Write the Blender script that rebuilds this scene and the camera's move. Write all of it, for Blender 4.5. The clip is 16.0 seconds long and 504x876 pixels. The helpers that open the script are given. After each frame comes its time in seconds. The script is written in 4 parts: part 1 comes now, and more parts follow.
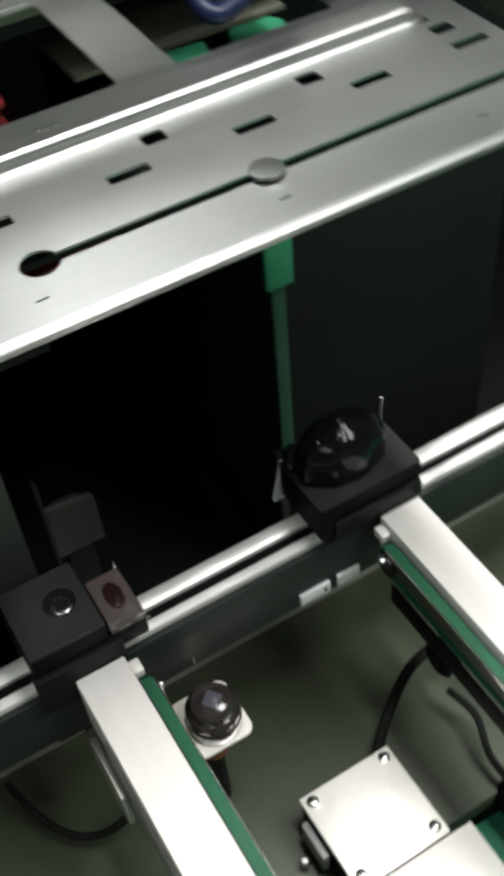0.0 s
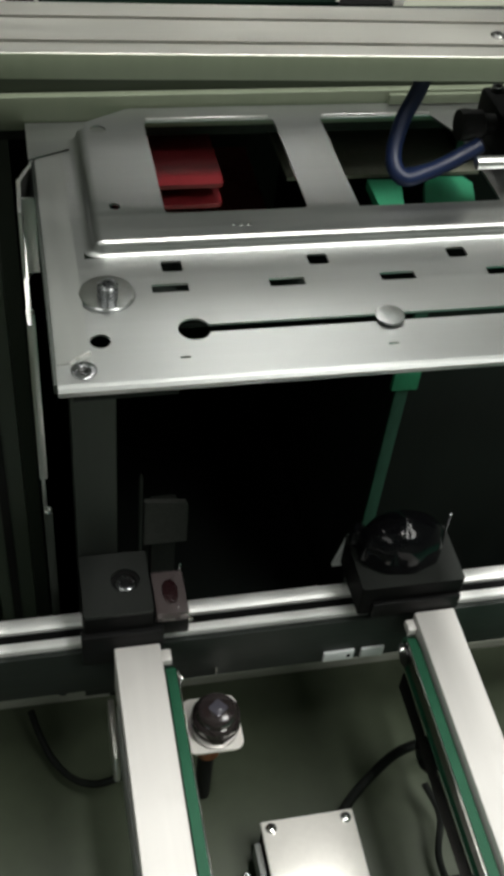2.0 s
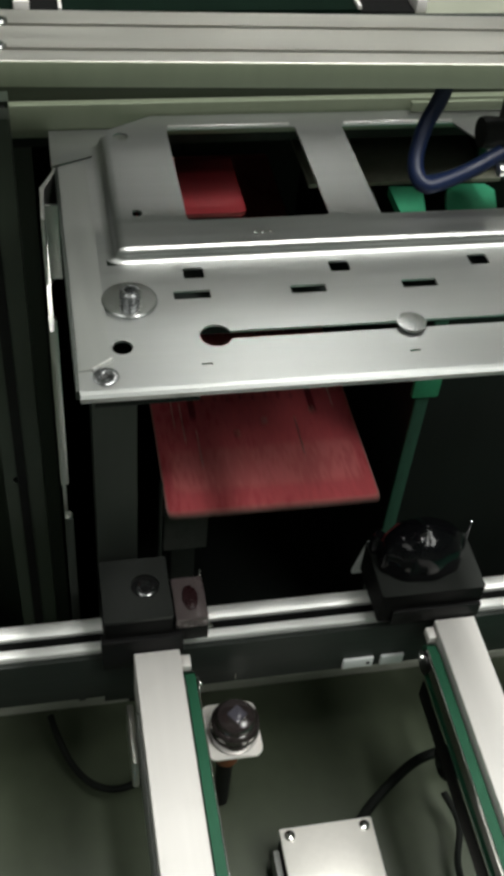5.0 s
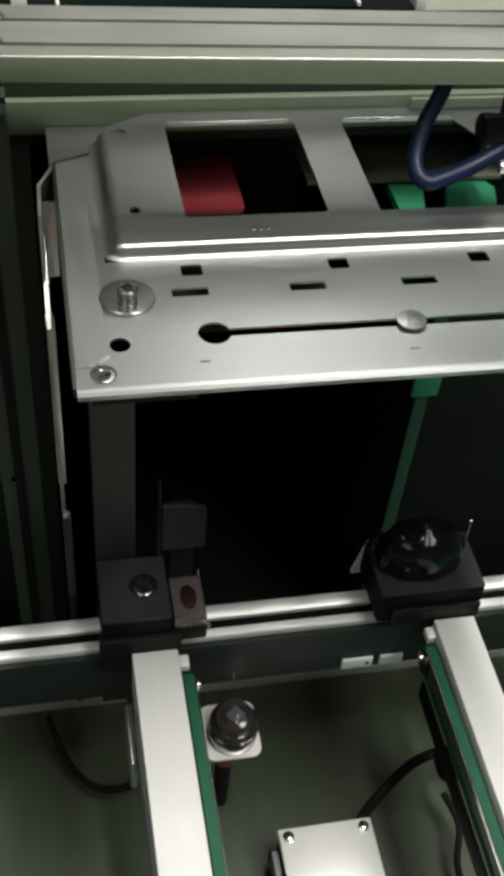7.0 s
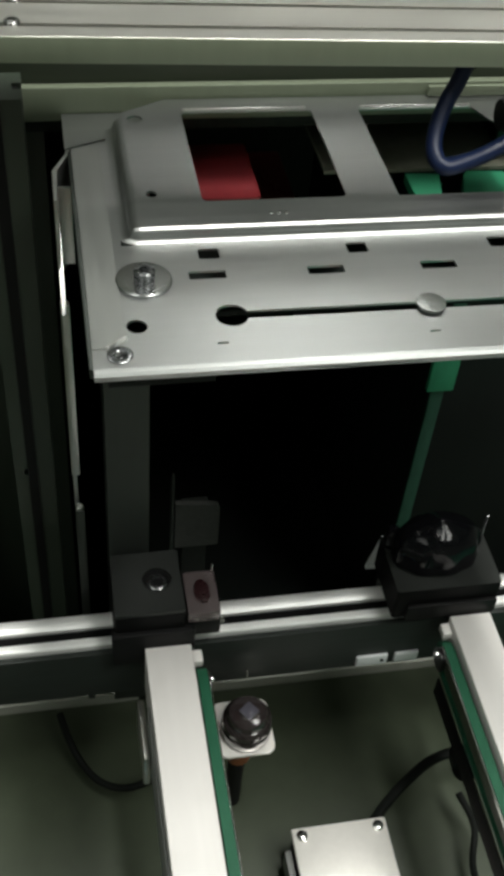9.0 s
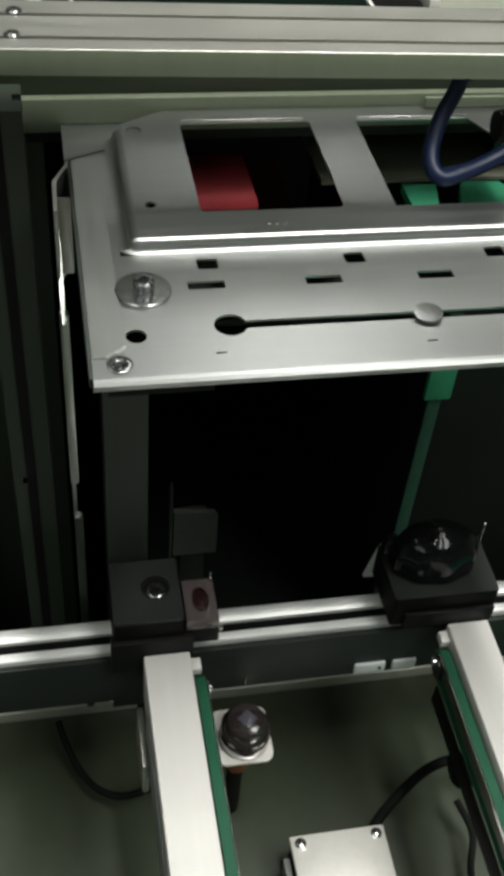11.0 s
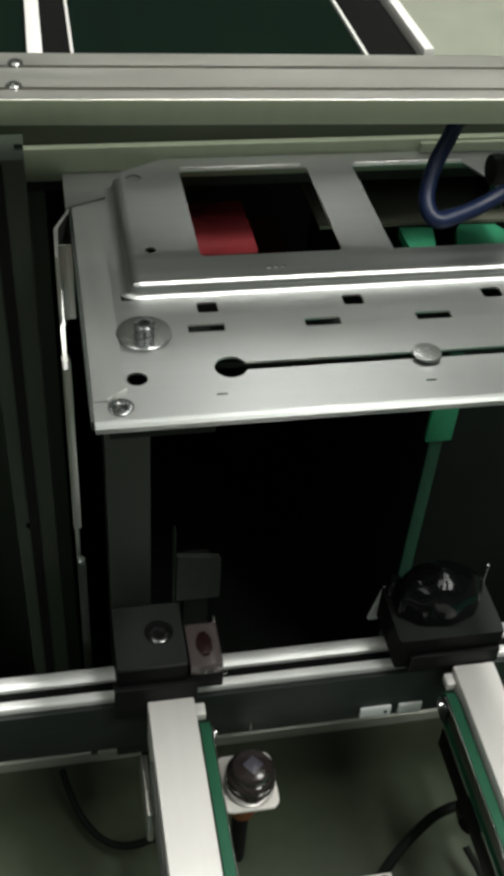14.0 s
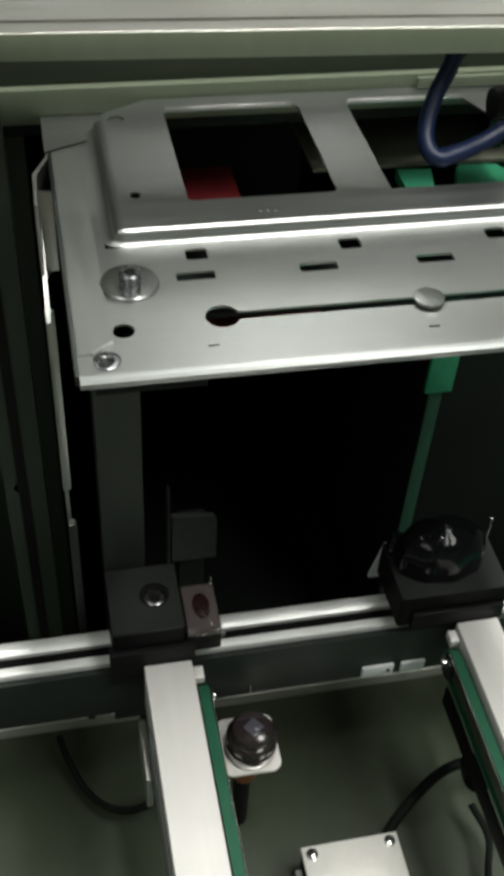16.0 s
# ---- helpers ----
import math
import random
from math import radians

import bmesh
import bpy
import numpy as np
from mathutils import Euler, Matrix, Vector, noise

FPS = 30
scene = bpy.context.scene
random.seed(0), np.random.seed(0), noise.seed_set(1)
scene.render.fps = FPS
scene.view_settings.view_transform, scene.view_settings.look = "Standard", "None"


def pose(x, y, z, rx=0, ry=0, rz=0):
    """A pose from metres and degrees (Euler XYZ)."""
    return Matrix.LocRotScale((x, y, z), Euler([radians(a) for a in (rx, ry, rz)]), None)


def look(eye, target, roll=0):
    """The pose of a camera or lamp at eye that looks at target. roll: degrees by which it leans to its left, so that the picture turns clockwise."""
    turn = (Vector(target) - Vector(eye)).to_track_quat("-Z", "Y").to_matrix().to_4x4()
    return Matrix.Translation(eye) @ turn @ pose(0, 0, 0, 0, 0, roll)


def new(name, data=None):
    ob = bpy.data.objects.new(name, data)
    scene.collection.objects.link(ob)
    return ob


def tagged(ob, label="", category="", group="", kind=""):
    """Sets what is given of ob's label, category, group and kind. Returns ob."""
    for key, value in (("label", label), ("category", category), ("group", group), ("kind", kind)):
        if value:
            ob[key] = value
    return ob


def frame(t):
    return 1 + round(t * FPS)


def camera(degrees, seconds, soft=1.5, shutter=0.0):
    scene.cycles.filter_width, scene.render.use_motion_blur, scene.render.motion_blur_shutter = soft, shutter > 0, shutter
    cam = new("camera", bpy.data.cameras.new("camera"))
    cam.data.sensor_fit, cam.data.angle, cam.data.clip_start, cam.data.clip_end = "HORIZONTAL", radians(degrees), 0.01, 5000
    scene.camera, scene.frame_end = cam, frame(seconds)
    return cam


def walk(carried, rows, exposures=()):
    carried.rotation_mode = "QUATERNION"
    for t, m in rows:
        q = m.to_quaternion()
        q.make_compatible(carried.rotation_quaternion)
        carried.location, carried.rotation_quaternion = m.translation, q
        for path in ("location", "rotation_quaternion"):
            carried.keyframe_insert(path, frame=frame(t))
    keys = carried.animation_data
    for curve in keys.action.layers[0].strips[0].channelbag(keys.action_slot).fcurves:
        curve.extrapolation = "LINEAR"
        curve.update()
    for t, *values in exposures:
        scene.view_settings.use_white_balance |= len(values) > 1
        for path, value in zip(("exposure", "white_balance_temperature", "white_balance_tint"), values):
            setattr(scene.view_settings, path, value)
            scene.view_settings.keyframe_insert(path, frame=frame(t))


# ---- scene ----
cam = camera(26.54, 16.0, soft=4.8, shutter=0.4)
PATH = [
    (0, (-0.0068, -0.1652, 1.2434), (0.1437, 0.1356, 0.8734), -5.89),
    (0.3, (-0.0008, -0.1640, 1.2410), (0.1234, 0.1575, 0.8787), 3.22),
    (0.5, (0.0014, -0.1614, 1.2401), (0.1111, 0.1581, 0.8715), 8.63),
    (0.8, (0.0045, -0.1766, 1.2532), (0.1049, 0.1288, 0.8703), 11.58),
    (1, (0.0004, -0.1854, 1.2675), (0.1045, 0.1099, 0.8776), 12.49),
    (1.2, (-0.0038, -0.1974, 1.2874), (0.0992, 0.1138, 0.9098), 10.95),
    (1.5, (-0.0048, -0.2012, 1.2920), (0.0964, 0.1290, 0.9303), 8.58),
    (2, (-0.0056, -0.2061, 1.2968), (0.0912, 0.1286, 0.9382), 6.94),
    (2.5, (-0.0064, -0.2057, 1.2968), (0.0882, 0.1308, 0.9392), 6.75),
    (3, (-0.0064, -0.2065, 1.2974), (0.0843, 0.1309, 0.9397), 6.40),
    (3.5, (-0.0067, -0.2063, 1.2975), (0.0854, 0.1315, 0.9406), 6.55),
    (4, (-0.0064, -0.2063, 1.2968), (0.0840, 0.1327, 0.9406), 6.39),
    (6.5, (-0.0059, -0.2056, 1.2979), (0.0816, 0.1312, 0.9390), 6.08),
    (7, (-0.0056, -0.2050, 1.2952), (0.0830, 0.1333, 0.9379), 6.17),
    (7.5, (-0.0058, -0.2048, 1.2943), (0.0834, 0.1326, 0.9363), 6.22),
    (8, (-0.0071, -0.2062, 1.2862), (0.0819, 0.1348, 0.9315), 6.08),
    (8.5, (-0.0084, -0.2088, 1.2882), (0.0784, 0.1325, 0.9334), 5.82),
    (9, (-0.0081, -0.2076, 1.2871), (0.0770, 0.1351, 0.9330), 5.78),
    (11.5, (-0.0091, -0.2094, 1.2899), (0.0785, 0.1374, 0.9406), 5.87),
    (12, (-0.0095, -0.2104, 1.2908), (0.0818, 0.1414, 0.9475), 5.88),
    (12.5, (-0.0091, -0.2114, 1.2903), (0.0823, 0.1454, 0.9523), 5.34),
    (13, (-0.0092, -0.2114, 1.2903), (0.0824, 0.1465, 0.9534), 5.26),
    (13.5, (-0.0092, -0.2115, 1.2903), (0.0802, 0.1472, 0.9536), 5.00),
    (14, (-0.0084, -0.2109, 1.2885), (0.0781, 0.1494, 0.9528), 4.79),
    (14.5, (-0.0089, -0.2103, 1.2886), (0.0785, 0.1505, 0.9536), 4.95),
    (15, (-0.0086, -0.2095, 1.2875), (0.0751, 0.1519, 0.9523), 4.69),
    (15.5, (-0.0084, -0.2077, 1.2855), (0.0760, 0.1523, 0.9489), 4.74),
    (16, (-0.0060, -0.2004, 1.2771), (0.0815, 0.1459, 0.9272), 4.13),
]
EXPO = 0.08
walk(cam, [(t, look(eye, target, roll)) for t, eye, target, roll in PATH], exposures=[(0, EXPO + 0.50, 6400, 10), (0.5, EXPO + 0.25, 6400, 10), (1.2, EXPO + 0.02, 6500, 9), (4, EXPO, 6500, 8), (9, EXPO - 0.02, 6500, 7), (16, EXPO - 0.02, 6500, 7)])


# ---- light: long fluorescent battens under the hall's ceiling ----
def batten(x, y, power, length=2.4, turn=0.0, width=0.14):
    lamp = bpy.data.lights.new("batten_light", "AREA")
    lamp.shape, lamp.size, lamp.size_y, lamp.energy = "RECTANGLE", length, width, power
    lamp.color = (1.0, 0.99, 0.955)
    ob = new("batten_light", lamp)
    ob.matrix_world = pose(x, y, 3.12, 0, 0, turn)
    return ob


batten(0.62, 1.00, 20.5, 2.8, 90, 0.20)
batten(-1.0, 1.1, 10, 2.4, 90)
batten(0.30, -0.15, 36, 0.8, 90, 0.14)
batten(0.95, -0.95, 38, 1.3, 90, 0.70)
batten(-1.3, -1.2, 14, 2.4, 90, 0.80)
world = bpy.data.worlds.new("hall")
world.use_nodes = True
world.node_tree.nodes["Background"].inputs[0].default_value = (0.9, 0.95, 0.9, 1)
world.node_tree.nodes["Background"].inputs[1].default_value = 0.02
scene.world = world


# ---- materials ----
def material(name, color, rough=0.5, metal=0.0, vary=0.15, scale=60.0, stretch=(1, 1, 1), bump=0.1, rough_vary=0.1,
             transmission=0.0, coat=0.0, stain=0.0, spec=0.5, coat_rough=0.03):
    m = bpy.data.materials.new(name)
    m.use_nodes = True
    nt = m.node_tree
    n, l = nt.nodes, nt.links
    b = n["Principled BSDF"]
    tc = n.new("ShaderNodeTexCoord")
    mp = n.new("ShaderNodeMapping")
    mp.inputs["Scale"].default_value = stretch
    l.new(tc.outputs["Object"], mp.inputs["Vector"])
    fine = n.new("ShaderNodeTexNoise")
    fine.inputs["Scale"].default_value, fine.inputs["Detail"].default_value = scale * 14, 5
    broad = n.new("ShaderNodeTexNoise")
    broad.inputs["Scale"].default_value, broad.inputs["Detail"].default_value = scale, 4
    l.new(mp.outputs[0], fine.inputs["Vector"])
    l.new(tc.outputs["Object"], broad.inputs["Vector"])
    mix = n.new("ShaderNodeMix")
    mix.data_type = "FLOAT"
    mix.inputs[0].default_value = 0.5
    l.new(fine.outputs["Fac"], mix.inputs[2])
    l.new(broad.outputs["Fac"], mix.inputs[3])
    ramp = n.new("ShaderNodeMapRange")
    ramp.inputs[1].default_value, ramp.inputs[2].default_value = 0.3, 0.7
    ramp.inputs[3].default_value, ramp.inputs[4].default_value = 1 - vary, 1 + vary
    l.new(mix.outputs[0], ramp.inputs[0])
    tint = n.new("ShaderNodeVectorMath")
    tint.operation = "SCALE"
    tint.inputs[0].default_value = color
    l.new(ramp.outputs[0], tint.inputs["Scale"])
    last = tint.outputs[0]
    if stain:
        spot = n.new("ShaderNodeTexNoise")
        spot.inputs["Scale"].default_value, spot.inputs["Detail"].default_value = scale * 2.3, 6
        l.new(tc.outputs["Object"], spot.inputs["Vector"])
        cut = n.new("ShaderNodeMapRange")
        cut.inputs[1].default_value, cut.inputs[2].default_value = 0.6, 0.75
        cut.inputs[3].default_value, cut.inputs[4].default_value = 0.0, stain
        l.new(spot.outputs["Fac"], cut.inputs[0])
        blend = n.new("ShaderNodeMix")
        blend.data_type = "RGBA"
        l.new(cut.outputs[0], blend.inputs[0])
        l.new(last, blend.inputs[6])
        blend.inputs[7].default_value = (color[0] * 0.45, color[1] * 0.45, color[2] * 0.42, 1)
        last = blend.outputs[2]
    l.new(last, b.inputs["Base Color"])
    rr = n.new("ShaderNodeMapRange")
    rr.inputs[1].default_value, rr.inputs[2].default_value = 0.3, 0.7
    rr.inputs[3].default_value, rr.inputs[4].default_value = max(0.02, rough - rough_vary), min(1, rough + rough_vary)
    l.new(mix.outputs[0], rr.inputs[0])
    l.new(rr.outputs[0], b.inputs["Roughness"])
    if bump:
        bp = n.new("ShaderNodeBump")
        bp.inputs["Strength"].default_value, bp.inputs["Distance"].default_value = bump, 0.0004
        l.new(fine.outputs["Fac"], bp.inputs["Height"])
        l.new(bp.outputs[0], b.inputs["Normal"])
    b.inputs["Metallic"].default_value = metal
    b.inputs["Specular IOR Level"].default_value = spec
    b.inputs["Transmission Weight"].default_value = transmission
    b.inputs["Coat Weight"].default_value = coat
    b.inputs["Coat Roughness"].default_value = coat_rough
    return m


STEEL = material("brushed_zinc_sheet", (0.40, 0.41, 0.40), 0.36, 1.0, 0.05, 22, (0.02, 1, 1), 0.16, 0.05, stain=0.08)
STEEL_SIDE = material("dull_zinc_sheet", (0.42, 0.43, 0.41), 0.42, 1.0, 0.06, 22, (1, 0.06, 0.06), 0.10, 0.05, stain=0.06)
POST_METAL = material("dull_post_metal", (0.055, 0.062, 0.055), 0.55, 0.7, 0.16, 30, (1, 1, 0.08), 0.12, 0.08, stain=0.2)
ANODISED = material("silver_anodised_aluminium", (0.57, 0.56, 0.52), 0.42, 1.0, 0.05, 20, (0.05, 1, 1), 0.08, 0.06)
BARE_ALU = material("bright_bare_aluminium", (0.80, 0.80, 0.78), 0.30, 1.0, 0.06, 26, (0.05, 1, 1), 0.10, 0.06)
SHADE_ALU = material("grey_green_panel_and_shaded_face", (0.165, 0.190, 0.132), 0.45, 0.2, 0.08, 18, (1, 1, 0.06), 0.06, 0.06)
WHITE = material("white_anodised_rail", (0.72, 0.695, 0.67), 0.42, 0.15, 0.035, 24, (1, 0.05, 1), 0.06, 0.06, stain=0.06)
CREAM = material("cream_cover_plate", (0.90, 0.87, 0.82), 0.32, 0.40, 0.04, 24, (1, 1, 1), 0.06, 0.06, stain=0.06)
# near-black olive that stands for shade behind and under the beam
SHADE_OLIVE = material("dark_olive_shade", (0.028, 0.036, 0.022), 0.5, 0.0, 0.15, 18, (0.1, 1, 1), 0.06, 0.06)
STRIP = material("blackish_green_cover_strip", (0.007, 0.011, 0.008), 0.6, 0.0, 0.2, 30, (0.1, 1, 1), 0.1, 0.08)
UPRIGHT = material("dark_green_grey_upright", (0.036, 0.048, 0.034), 0.45, 0.2, 0.12, 18, (1, 1, 0.06), 0.06, 0.06)
# darker copy of the red mask, with the shade under the cover included
RED_SHADED = material("shaded_red_solder_mask", (0.25, 0.024, 0.030), 0.40, 0.0, 0.12, 32, (1, 0.3, 1), 0.05, 0.06)
# lighter copy of the black block colour for lit tops, with wear spots
LIT_TOP = material("worn_black_anodised_lit_top", (0.020, 0.022, 0.020), 0.5, 0.0, 0.18, 50, (1, 1, 1), 0.18, 0.08, spec=0.3, stain=0.3)
ROD = material("ground_steel", (0.55, 0.55, 0.54), 0.22, 0.8, 0.06, 60, (1, 0.1, 1), 0.04, 0.05)
LIP_ALU = material("satin_profile_aluminium", (0.88, 0.88, 0.86), 0.42, 0.35, 0.06, 26, (0.05, 1, 1), 0.10, 0.06)
BLACK = material("black_plastic", (0.006, 0.006, 0.006), 0.5, 0.0, 0.2, 60, (1, 1, 1), 0.12, 0.08, spec=0.15)
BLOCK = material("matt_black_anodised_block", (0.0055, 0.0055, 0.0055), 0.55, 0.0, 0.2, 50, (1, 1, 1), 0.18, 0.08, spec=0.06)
GLOSS_BLACK = material("glossy_black_knob", (0.005, 0.005, 0.006), 0.09, 0.0, 0.2, 40, (1, 1, 1), 0.02, 0.03, spec=0.2)
DARK = material("near_black_for_unlit_well", (0.034, 0.038, 0.034), 0.8, 0.0, 0.3, 14, (1, 1, 1), 0.1, 0.1, spec=0.15)
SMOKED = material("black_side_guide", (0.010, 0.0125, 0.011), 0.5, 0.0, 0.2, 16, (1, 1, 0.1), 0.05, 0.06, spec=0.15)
BELT = material("green_flat_belt", (0.006, 0.072, 0.034), 0.55, 0.0, 0.18, 50, (1, 0.2, 1), 0.2, 0.08)
TEETH = material("green_lift_belt", (0.03, 0.26, 0.13), 0.55, 0.0, 0.2, 50, (1, 1, 0.2), 0.2, 0.08)
BASE = material("dark_green_grey_painted_base", (0.036, 0.045, 0.027), 0.5, 0.0, 0.15, 9, (1, 1, 1), 0.08, 0.08, stain=0.3, spec=0.3)
BASE_LIP = material("worn_grey_base_lip", (0.34, 0.35, 0.30), 0.45, 0.2, 0.15, 30, (0.1, 1, 1), 0.15, 0.08, stain=0.3)
PAN = material("bright_green_pan", (0.020, 0.140, 0.082), 0.40, 0.0, 0.15, 8, (1, 1, 1), 0.08, 0.08, stain=0.2)
DIM = material("dim_brown_grey_liner", (0.24, 0.24, 0.19), 0.6, 0.0, 0.2, 20, spec=0.2)
GREEN_MAT = material("green_floor_paint", (0.014, 0.095, 0.050), 0.40, 0.0, 0.15, 8, (1, 1, 1), 0.08, 0.08, stain=0.2)
RED = material("red_solder_mask", (0.60, 0.105, 0.118), 0.3, 0.0, 0.14, 32, (1, 0.3, 1), 0.12, 0.08, coat=0.9, coat_rough=0.12)
RED_AREA = material("pale_red_mask", (0.68, 0.17, 0.175), 0.28, 0.0, 0.12, 32, (1, 0.3, 1), 0.10, 0.08, coat=0.9, coat_rough=0.12)
RED_EDGE = material("pale_board_edge", (0.42, 0.25, 0.22), 0.6, 0.0, 0.1, 60)
COPPER = material("tinned_trace", (0.75, 0.55, 0.45), 0.3, 0.9, 0.1, 60)
PAD = material("dark_red_via", (0.16, 0.012, 0.02), 0.45, 0.0, 0.1, 60)
CHROME = material("nickel_screw", (0.72, 0.72, 0.70), 0.18, 1.0, 0.05, 60, (1, 1, 1), 0.04, 0.05)
DARK_STEEL = material("blackened_screw", (0.10, 0.10, 0.10), 0.30, 1.0, 0.1, 60, (1, 1, 1), 0.06, 0.06)
LENS = material("smoky_sensor_lens", (0.022, 0.017, 0.017), 0.12, 0.0, 0.2, 60, (1, 1, 1), 0.03, 0.04, coat=0.7)
LENS_TOP = material("pale_sensor_window", (0.065, 0.062, 0.078), 0.18, 0.0, 0.1, 60, (1, 1, 1), 0.02, 0.04, coat=0.5)
ORANGE = material("orange_brown_sensor_body", (0.20, 0.06, 0.015), 0.45, 0.0, 0.15, 60)
CABLE = material("black_cable_sheath", (0.005, 0.006, 0.005), 0.65, 0.0, 0.2, 60, (1, 1, 1), 0.08, 0.08, spec=0.1)
BLUE_TUBE = material("dark_blue_air_hose", (0.004, 0.010, 0.036), 0.42, 0.0, 0.15, 60, (1, 1, 1), 0.03, 0.05, spec=0.3)
CLEAR = material("smoky_clear_acrylic", (0.16, 0.13, 0.13), 0.16, 0.0, 0.1, 60, (1, 1, 1), 0.02, 0.04, transmission=0.45)
DEEP_RED = material("dark_red_indicator", (0.020, 0.007, 0.008), 0.3, 0.0, 0.15, 60)
GREY = material("grey_enamel", (0.22, 0.225, 0.215), 0.5, 0.0, 0.12, 40, (1, 1, 1), 0.1, 0.08)
BRACKET = material("dim_bracket_metal", (0.075, 0.078, 0.072), 0.6, 0.0, 0.25, 40, (1, 1, 1), 0.1, 0.08, spec=0.2, stain=0.3)
WASHER = material("grey_zinc_washer", (0.50, 0.51, 0.51), 0.24, 1.0, 0.08, 60, (1, 1, 1), 0.10, 0.06)
BOLT = material("dull_zinc_bolt", (0.24, 0.245, 0.25), 0.26, 1.0, 0.15, 60, (1, 1, 1), 0.15, 0.08)
SCREW = material("worn_steel_screw", (0.36, 0.36, 0.35), 0.3, 1.0, 0.2, 60, (1, 1, 1), 0.2, 0.08)
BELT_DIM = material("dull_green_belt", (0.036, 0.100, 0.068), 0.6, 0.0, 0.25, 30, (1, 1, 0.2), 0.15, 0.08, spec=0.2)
PALE = material("pale_terminal_housing", (0.62, 0.64, 0.64), 0.45, 0.0, 0.06, 40)
CYAN = material("cyan_terminal_tab", (0.05, 0.33, 0.42), 0.45, 0.0, 0.1, 40)
CEIL = material("matt_white_ceiling", (0.66, 0.68, 0.64), 0.9, 0.0, 0.05, 1.2, bump=0.05)
HALL = material("grey_green_hall_wall", (0.42, 0.46, 0.40), 0.85, 0.0, 0.08, 0.8, bump=0.05)
TRAY = material("black_green_conveyor_mat", (0.003, 0.008, 0.0052), 0.95, 0.0, 0.2, 7, (1, 0.1, 1), 0.1, 0.04, spec=0.04)
TABLE = material("grey_green_bench_top", (0.24, 0.25, 0.20), 0.45, 0.0, 0.1, 6, stain=0.25)


# ---- builders ----
BASES = {}


def thing(name, base, label, category, group="", kind=""):
    ob = new(name)
    ob.empty_display_size = 0.01
    ob.location = base
    BASES[ob.name] = Vector(base)
    return tagged(ob, label, category, group, kind)


def mesh_of(bm, name, mat, smooth=True):
    bmesh.ops.recalc_face_normals(bm, faces=bm.faces)
    me = bpy.data.meshes.new(name)
    bm.to_mesh(me)
    bm.free()
    me.materials.append(mat)
    if smooth:
        me.shade_smooth()
        me.set_sharp_from_angle(angle=radians(32))
    return me


def part(name, bm, mat, parent, label="", kind=""):
    base = BASES[parent.name]
    bmesh.ops.translate(bm, verts=bm.verts, vec=-base)
    ob = new(name, mesh_of(bm, name, mat))
    ob.parent = parent
    BASES[ob.name] = base
    return tagged(ob, label, kind=kind)


def single(name, bm, mat, base, label, category="", group="", kind=""):
    bmesh.ops.translate(bm, verts=bm.verts, vec=-Vector(base))
    ob = new(name, mesh_of(bm, name, mat))
    ob.location = base
    BASES[ob.name] = Vector(base)
    return tagged(ob, label, category, group, kind)


def box(x0, x1, y0, y1, z0, z1, bevel=0.0, bm=None, seg=2):
    own = bmesh.new()
    bmesh.ops.create_cube(own, size=1.0)
    for v in own.verts:
        v.co = Vector(((x0 + x1) / 2 + v.co.x * (x1 - x0), (y0 + y1) / 2 + v.co.y * (y1 - y0), (z0 + z1) / 2 + v.co.z * (z1 - z0)))
    if bevel:
        bmesh.ops.bevel(own, geom=own.edges[:], offset=bevel, segments=seg, profile=0.5, affect="EDGES")
    return join(bm, own)


def join(bm, own):
    if bm is None:
        return own
    me = bpy.data.meshes.new("tmp")
    own.to_mesh(me)
    own.free()
    bm.from_mesh(me)
    bpy.data.meshes.remove(me)
    return bm


def turned(bm, m):
    bmesh.ops.transform(bm, matrix=m, verts=bm.verts)
    return bm


def lathe(profile, seg=24, bm=None, at=(0, 0, 0), axis="Z"):
    """profile: (radius, height) pairs from bottom to top."""
    own = bmesh.new()
    rings = []
    for r, h in profile:
        if r < 1e-6:
            rings.append([own.verts.new((0, 0, h))])
        else:
            rings.append([own.verts.new((r * math.cos(2 * math.pi * k / seg), r * math.sin(2 * math.pi * k / seg), h)) for k in range(seg)])
    for a, b in zip(rings, rings[1:]):
        for k in range(seg):
            j = (k + 1) % seg
            if len(a) == 1 and len(b) == 1:
                continue
            if len(a) == 1:
                own.faces.new((a[0], b[k], b[j]))
            elif len(b) == 1:
                own.faces.new((a[k], a[j], b[0]))
            else:
                own.faces.new((a[k], a[j], b[j], b[k]))
    if axis == "Y":
        turned(own, pose(0, 0, 0, -90, 0, 0))
    if axis == "X":
        turned(own, pose(0, 0, 0, 0, 90, 0))
    bmesh.ops.translate(own, verts=own.verts, vec=at)
    return join(bm, own)


def prism(points, a0, a1, axis="X", bm=None):
    """A section drawn in the two other axes, drawn out along one axis. X: (y, z); Y: (x, z); Z: (x, y)."""
    own = bmesh.new()

    def spot(p, a):
        return {"X": (a, p[0], p[1]), "Y": (p[0], a, p[1]), "Z": (p[0], p[1], a)}[axis]

    one, two = [own.verts.new(spot(p, a0)) for p in points], [own.verts.new(spot(p, a1)) for p in points]
    own.faces.new(one)
    own.faces.new(two)
    for k in range(len(points)):
        j = (k + 1) % len(points)
        own.faces.new((one[k], one[j], two[j], two[k]))
    return join(bm, own)


def ring(cx, cy, r, seg=24, squash=1.0):
    return [(cx + r * math.cos(2 * math.pi * k / seg), cy + squash * r * math.sin(2 * math.pi * k / seg)) for k in range(seg)]


